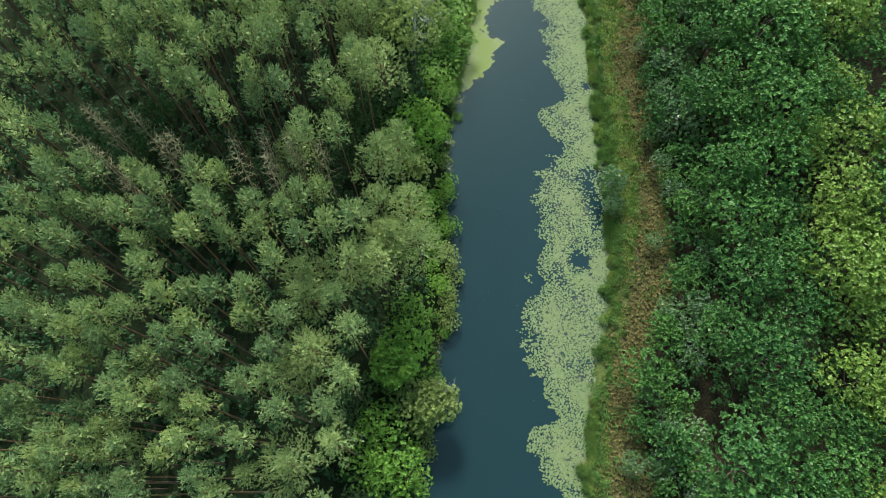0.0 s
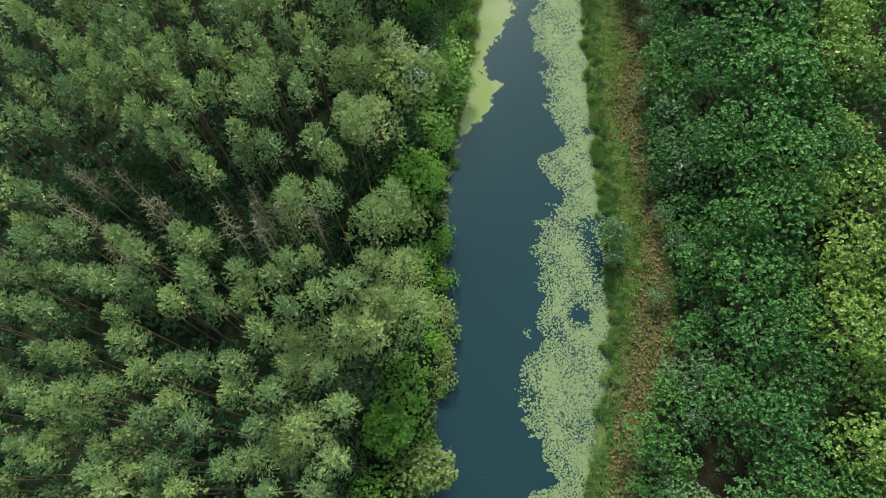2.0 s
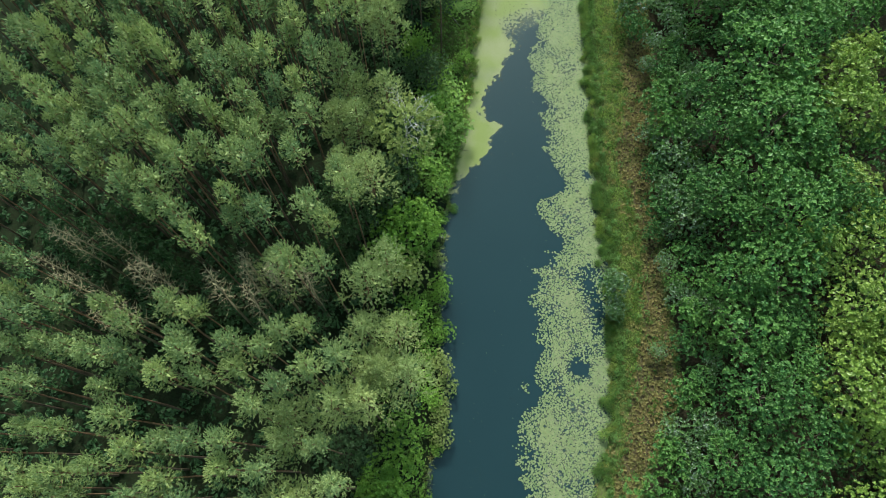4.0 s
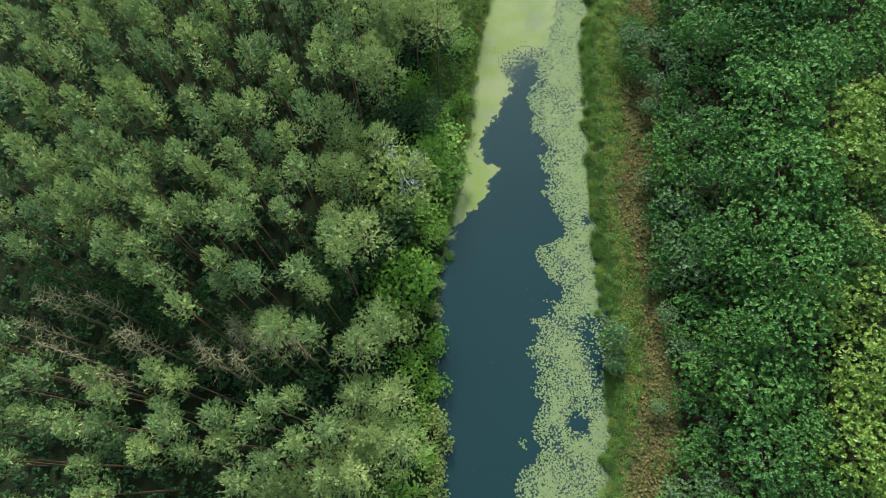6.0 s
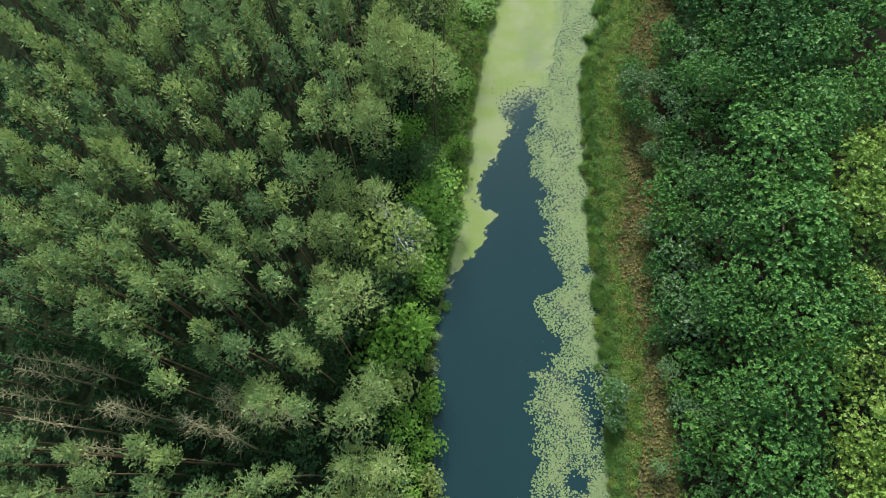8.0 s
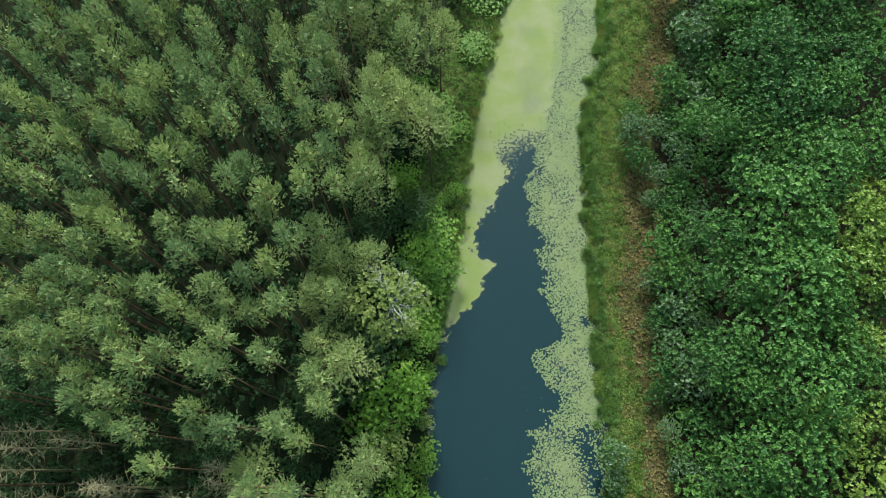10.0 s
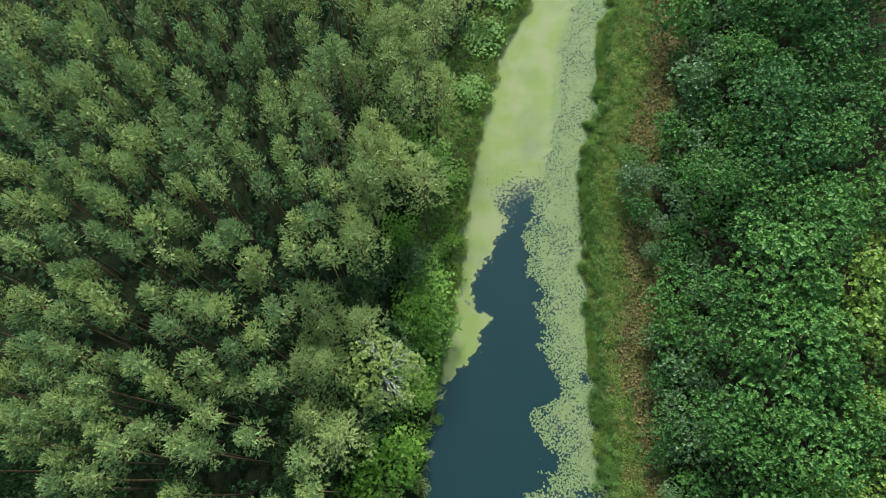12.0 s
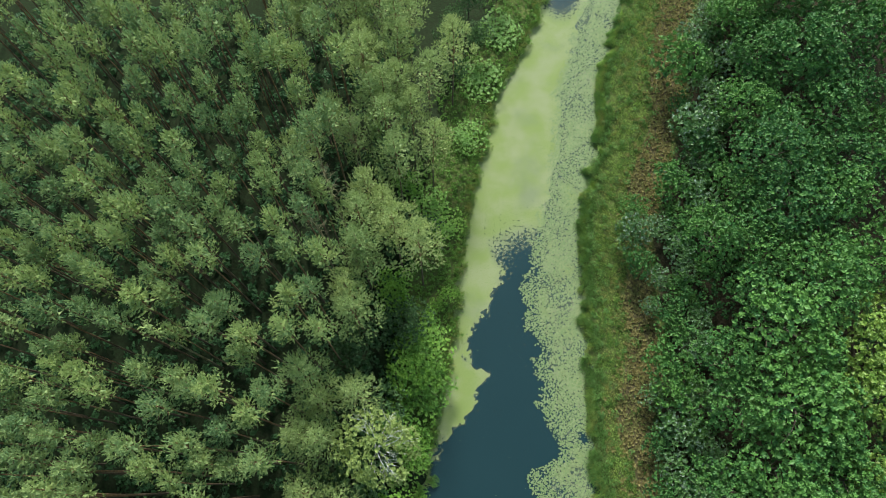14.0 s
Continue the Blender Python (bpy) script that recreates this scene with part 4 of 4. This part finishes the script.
bush_kinds = []
for k in range(2):
    wood, leaves = broadleaf_shape(rng, 2.2, 1.2, 7, 14, 8, 0.085, 0.04, 6, 0.46, -0.4, 0.9)
    bush_kinds.append(tree_thing("bush", [("stem", mesh_of("stem", *wood, dark_bark)), ("foliage", mesh_of("foliage", *leaves, bush_leaves))],
                                 "low leafy green bush on the canal bank", "bush", "bushes on the bank"))
for k, (x, y) in enumerate(spread_points(rng, (-6, -6, 14, 92), 1.5, [t[1:3] for t in BANK_TREES], 6000)):
    inland = float(along(LEFT_BANK, y)) - x
    if 0.7 < inland < 3.2 and y < 55:
        plant(bush_kinds[k % 2], used, x, y, rng.uniform(0, 360), rng.uniform(0.5, 1.0))

# leafy boughs that hang over the water's edge
edge_kinds = []
for mat, label in ((bush_leaves, "leafy green bush hanging over the water's edge"), (birch_leaves, "pale green willow bush hanging over the water's edge")):
    wood, leaves = broadleaf_shape(rng, 1.8, 1.2, 7, 14, 8, 0.092, 0.04, 6, 0.46, -0.3, 0.9)
    edge_kinds.append(tree_thing("bush", [("stem", mesh_of("stem", *wood, dark_bark)), ("foliage", mesh_of("foliage", *leaves, mat))], label, "bush", "bushes on the bank"))
for k, y in enumerate(np.arange(-5, 39, 1.15)):
    if rng.uniform() < 0.75:
        inland = rng.uniform(-0.1, 0.9)
        plant(edge_kinds[int(rng.uniform() < 0.35)], used, float(along(LEFT_BANK, y)) - inland, float(y), rng.uniform(0, 360), rng.uniform(0.45, 1.0))

# herbs that cover the slope
mounds = []
for x, y in spread_points(rng, (-7, -6, 15, 92), 0.66, [], 15000):
    inland = float(along(LEFT_BANK, y)) - x
    if 0.2 < inland < 6 and (y > 38 or rng.uniform() < 0.4):
        mounds.append(crown_leaves(rng, (x, y, float(ground_height(x, y)) + 0.15), (0.6, 0.6, rng.uniform(0.3, 0.7)), 4, 7, 0.09, 0.5, 0.0, 0.8, 3))
stuff("bank_herbs", mounds, herb_leaves, "low leafy herbs and climbers covering the bank", "herbs")


# trees whose bare boughs show above their leaves
def bare_bough_tree(name, label, category, x, y, height, lean, boughs, reach, fan, bark, leaf_mat, radii, drop):
    """lean: how far the top stands off the foot; fan: first and last direction of the bare boughs; drop: how far the leaves' middle hangs below the top."""
    root = new(name)
    tagged(root, label, category)
    s = np.linspace(0, 1, 6)
    stem = np.stack([lean[0] * s ** 1.5, lean[1] * s ** 1.5, s * height], -1)
    part("trunk", mesh_of("trunk", *tube(stem, 0.15 * (1 - 0.7 * s) * (height / 10) ** 0.5, 7), bark, True), root)
    for k in range(boughs):
        t, f = fan[0] + (fan[1] - fan[0]) * (k * 0.618 % 1), 0.72 + 0.28 * (k + 0.5) / boughs
        a = np.array([lean[0] * f ** 1.5, lean[1] * f ** 1.5, height * f])
        r = reach * rng.uniform(0.55, 1.0)
        b = a + np.array([math.cos(t) * r, math.sin(t) * r, rng.uniform(0.15, 0.65) * r])
        pieces = [limb(rng, a, b, 0.028, 0.22, 4, 5)]
        for j in range(9):
            c = a + (b - a) * rng.uniform(0.35, 0.95)
            pieces.append(limb(rng, c, c + (b - a) * rng.uniform(0.2, 0.4) + rng.normal(size=3) * 0.13 * reach, 0.014, 0.15, 3, 3))
        part("bough", mesh_of("bough", *joined(pieces), bark), root)
    top = (lean[0], lean[1], height - drop)
    part("crown", mesh_of("crown", *rosette_crown(rng, top, radii, 26, 18, 9, 0.12, 0.28, -0.55, 0.85, 8), leaf_mat), root, "sparse pale green leaves")
    root.matrix_basis = pose(x, y, float(ground_height(np.array(x), np.array(y))) - 0.1)


bare_bough_tree("birch_tree", "tall birch with bare white boughs above sparse pale leaves", "birch tree", -2.9, 38.4, 13.6, (0.5, 0.2), 11, 2.7, (-1.6, 2.3), birch_bark, birch_leaves, (2.9, 2.9, 2.2), 1.9)
bare_bough_tree("willow_tree", "willow with bare pale boughs leaning out over the water", "willow tree", -2.9, 6.4, 3.6, (2.3, 0.4), 8, 1.9, (-1.2, 1.5), pale_wood, birch_leaves, (2.0, 1.8, 1.1), 0.3)
bare_bough_tree("alder_tree", "green alder with dead grey boughs in its crown", "tree", -4.4, 9.6, 5.6, (0.2, 0.2), 6, 1.5, (0.3, 4.0), grey_wood, bush_leaves, (2.0, 2.0, 1.6), 0.7)

# a pale dead pole and a drowned branch by the water
pole = tagged(new("fallen_pole", mesh_of("fallen_pole", *limb(rng, (0.9, 60.1, 0.95), (2.3, 58.0, 0.85), 0.06, 0.03, 6, 4), pale_wood)), "pale barkless pole lying on the bank", "dead wood")
twig = [limb(rng, (1.7, 43.5, 0.05), (3.2, 43.0, 0.03), 0.05, 0.12, 5, 4), limb(rng, (2.4, 43.25, 0.04), (2.9, 43.7, 0.06), 0.03, 0.1, 4, 3)]
tagged(new("drowned_branch", mesh_of("drowned_branch", *joined(twig), dark_bark)), "dark branch lying in the duckweed", "dead wood")

# ---- grass, sedge and withered fern ----
def tufts_of(rng, xy, blades, height, width, lean):
    n = len(xy)
    p = np.repeat(np.arange(n), blades)
    base = np.stack([xy[p, 0], xy[p, 1], ground_height(xy[p, 0], xy[p, 1])], -1) + np.concatenate([rng.normal(size=(len(p), 2)) * 0.09, np.zeros((len(p), 1))], -1)
    way = unit(np.stack([rng.normal(size=len(p)) * 0.5 + lean[0], rng.normal(size=len(p)) * 0.5 + lean[1], np.full(len(p), 0.9)], -1))
    half = height * rng.uniform(0.6, 1.3, len(p)) / 2
    return diamonds(base + way * half[:, None], way, rng.normal(size=(len(p), 3)), half, np.full(len(p), width))


n = 34000
y = rng.uniform(-8, 98, n)
a, b = along(RIGHT_BANK, y), along(BROWN_FAR, y) + 1.0
x = a + 0.1 + (b - a) * rng.uniform(0, 1, n)
brown = (x > along(BROWN_NEAR, y)) & (rng.uniform(0, 1, n) < 0.8)
shore = x - a < 1.3
xy = np.stack([x, y], -1)
stuff("bank_grass", [tufts_of(rng, xy[~brown & ~shore], 4, 0.34, 0.019, (-0.3, -0.25))], grass_blades, "long green meadow grass on the canal bank", "grass")
n = 6500
y = rng.uniform(-8, 98, n)
xy = np.stack([along(RIGHT_BANK, y) + rng.uniform(-0.15, 1.3, n), y], -1)
xy = xy[rough(xy[:, 0], xy[:, 1], 1.3, 5.0) > -0.25]
n = 7000
y = rng.uniform(-8, 98, n)
fringe = np.stack([along(RIGHT_BANK, y) + rng.uniform(-0.45, 0.35, n), y], -1)
fringe = fringe[rough(fringe[:, 0], fringe[:, 1], 1.2, 7.0) > 0.12]
n = 9000
y = rng.uniform(-8, 98, n)
pale = np.stack([along(RIGHT_BANK, y) + rng.uniform(-0.25, 0.6, n), y], -1)
pale = pale[rough(pale[:, 0], pale[:, 1], 0.7, 9.0) > -0.15]
stuff("shore_grass", [tufts_of(rng, pale, 6, 0.45, 0.026, (-0.5, -0.2))], grass_blades, "yellowish grass hanging over the right shore", "grass")
stuff("sedge", [tufts_of(rng, xy, 6, 0.6, 0.017, (-0.4, -0.5)), tufts_of(rng, fringe, 8, 0.7, 0.03, (-0.45, -0.3))], sedge_blades, "dark green sedge leaning over the water's edge", "sedge")
n = 4200
y = rng.uniform(-8, 98, n)
near, far = along(BROWN_NEAR, y), along(BROWN_FAR, y)
xy = np.stack([near + (far - near) * rng.uniform(0.0, 1.0, n), y], -1)
stuff("dry_stalks", [tufts_of(rng, xy[:2200], 4, 0.3, 0.016, (0, 0))], fern_leaves, "dry brown stalks along the path", "stalks")
ferns, herbs = [], []
for x, y in spread_points(rng, (12, -5, 32, 92), 0.34, [], 26000):
    near, far = float(along(BROWN_NEAR, y)), float(along(BROWN_FAR, y))
    if far + 1.5 > x > along(RIGHT_BANK, y) + 0.5 and rng.uniform() < (0.34 if x < near else 0.1) + 0.25 * float(rough(x, y, 0.9, 4.0)):
        r = rng.uniform(0.2, 0.4)
        herbs.append(crown_leaves(rng, (x, y, float(ground_height(x, y)) + 0.15), (r, r, r * 1.2), 3, 5, 0.06, 0.5, 0.0, 0.8, 3))
for y in np.arange(-5, 92, 0.36):
    near, far = float(along(BROWN_NEAR, y)), float(along(BROWN_FAR, y))
    for x in np.arange(near - 0.9 + 0.5 * math.sin(y * 1.7) + 0.4 * math.sin(y * 4.1), far + 0.7 + 0.3 * math.sin(y * 2.3), 0.36):
        if x > near or rng.uniform() < 0.4:
            ferns.append((x + rng.uniform(-0.15, 0.15), y + rng.uniform(-0.15, 0.15)))
tussocks = []
for x, y in spread_points(rng, (12, -5, 32, 92), 0.95, [], 9000):
    near, right = float(along(BROWN_NEAR, y)), float(along(RIGHT_BANK, y))
    if right + 0.2 < x < near + 0.6 and rng.uniform() < 0.75:
        r = rng.uniform(0.25, 0.55)
        tussocks.append(crown_leaves(rng, (x, y, float(ground_height(x, y)) + 0.2), (r, r, r * 1.2), 5, 7, 0.055, 0.5, 0.0, 0.8, 3))
def fern_clumps(rng, xy, fronds):
    """Withered ferns: fronds that arch out from one root."""
    xy = np.array(xy)
    size = rng.uniform(0.14, 0.3, len(xy))
    q = np.repeat(np.arange(len(xy)), fronds)
    t = np.tile(np.arange(fronds) * 2.39996, len(xy)) + rng.uniform(0, 6, len(xy))[q]
    way = unit(np.stack([np.cos(t), np.sin(t), rng.uniform(0.15, 1.0, len(q))], -1))
    base = np.stack([xy[q, 0], xy[q, 1], ground_height(xy[q, 0], xy[q, 1]) + 0.1], -1)
    half = size[q] * rng.uniform(0.7, 1.2, len(q)) * 0.55
    return diamonds(base + way * half[:, None] * 1.1, way, np.array([0, 0, 1.0]) + rng.normal(size=way.shape) * 0.4, half, half * 0.42)


stuff("meadow_tussocks", tussocks, sedge_blades, "taller green tussocks standing out of the meadow", "tussocks")
stuff("withered_fern", [fern_clumps(rng, ferns, 12)], fern_leaves, "withered tan and brown fern clumps along the path", "fern")
stuff("meadow_herbs", herbs, herb_leaves, "leafy green herbs among the meadow grass", "herbs")
n = 3200
y = rng.uniform(-6, 92, n)
xy = np.stack([along(LEFT_BANK, y) + rng.uniform(-0.7, 0.25, n), y], -1)
xy = xy[(y > 37) | (rng.uniform(0, 1, n) < 0.25)]
stuff("shore_grass", [tufts_of(rng, xy, 6, 0.6, 0.022, (0.35, -0.1))], grass_blades, "pale green grass hanging over the left shore", "grass")

# ---- lily pads ----
def pad_shape(r):
    a = np.linspace(0.25, 2 * np.pi - 0.25, 7)
    verts = np.concatenate([[[0, 0, 0.0]], np.stack([np.cos(a) * r, np.sin(a) * r, 0.003 + 0.002 * np.sin(a * 3)], -1)])
    return verts, np.array([(0, k, k + 1) for k in range(1, 7)])


n = 60000
y = rng.uniform(-6, 96, n)
edge, bank = along(PADS_EDGE, y), along(RIGHT_BANK, y)
x = edge - 0.5 + (bank - edge + 0.9) * rng.uniform(0, 1, n)
depth = np.minimum(x - edge, bank + 0.9 - x)
good = rng.uniform(0, 1, n) < np.clip(0.3 + np.minimum(depth, 0.6) * 0.9 + 0.6 * rough(x, y, 1.5) + 0.35 * rough(x, y, 0.6, 8.0), 0.0, 1) * (1 - pad_holes(x, y))
x, y = x[good], y[good]
kept, grid = [], {}
for px, py in zip(x, y):
    key = (int(px / 0.13), int(py / 0.13))
    if key not in grid:
        grid[key] = 1
        kept.append((px, py))
for cx, cy, size in ((8.2, 18.9, 0.3), (8.3, 16.3, 0.35), (8.6, 14.6, 0.3), (11.4, 31.4, 0.5), (12.4, 37.6, 0.4)):
    kept += [(float(px), float(py)) for px, py in rng.normal((cx, cy), (size * 0.7, size), (14, 2))]
pads = [pad_shape(r) for r in (0.07, 0.085, 0.105)]
near = [p for p in kept if 16 < p[1] < 23 and p[0] < 12][:300]
chosen = set(near)
pieces = []
for k, (px, py) in enumerate(kept):
    if (px, py) not in chosen:
        pieces.append(moved(pads[k % 3], px, py, 0.012 + 0.002 * (k % 5), k * 2.1, 0.85 + 0.3 * ((k * 7) % 10) / 10))
carpet = stuff("lily_pads", pieces, pad_mat, "carpet of pale green water lily pads on the canal", "lily pads")
pad_data = [mesh_of("lily_pad", *p, pad_mat) for p in pads]
for k, (px, py) in enumerate(near):
    leaf = new("lily_pad", pad_data[k % 3])
    leaf.parent = carpet
    leaf.matrix_basis = pose(px, py, 0.012 + 0.002 * (k % 5), 0, 0, k * 121) @ Matrix.Scale(0.85 + 0.3 * ((k * 7) % 10) / 10, 4)

# a few fallen leaves afloat on the open water
spots = []
for px, py in rng.uniform((0, -4), (13, 58), (150, 2)):
    if along(LEFT_BANK, py) + 0.3 < px < along(PADS_EDGE, py) + 0.3:
        spots.append(moved((pads[0][0] * np.array([0.55, 0.3, 1]), pads[0][1]), px, py, 0.012, px * 9, rng.uniform(0.5, 1.2)))
stuff("floating_leaves", spots, pad_mat, "scattered small leaves afloat on the dark water", "leaves")
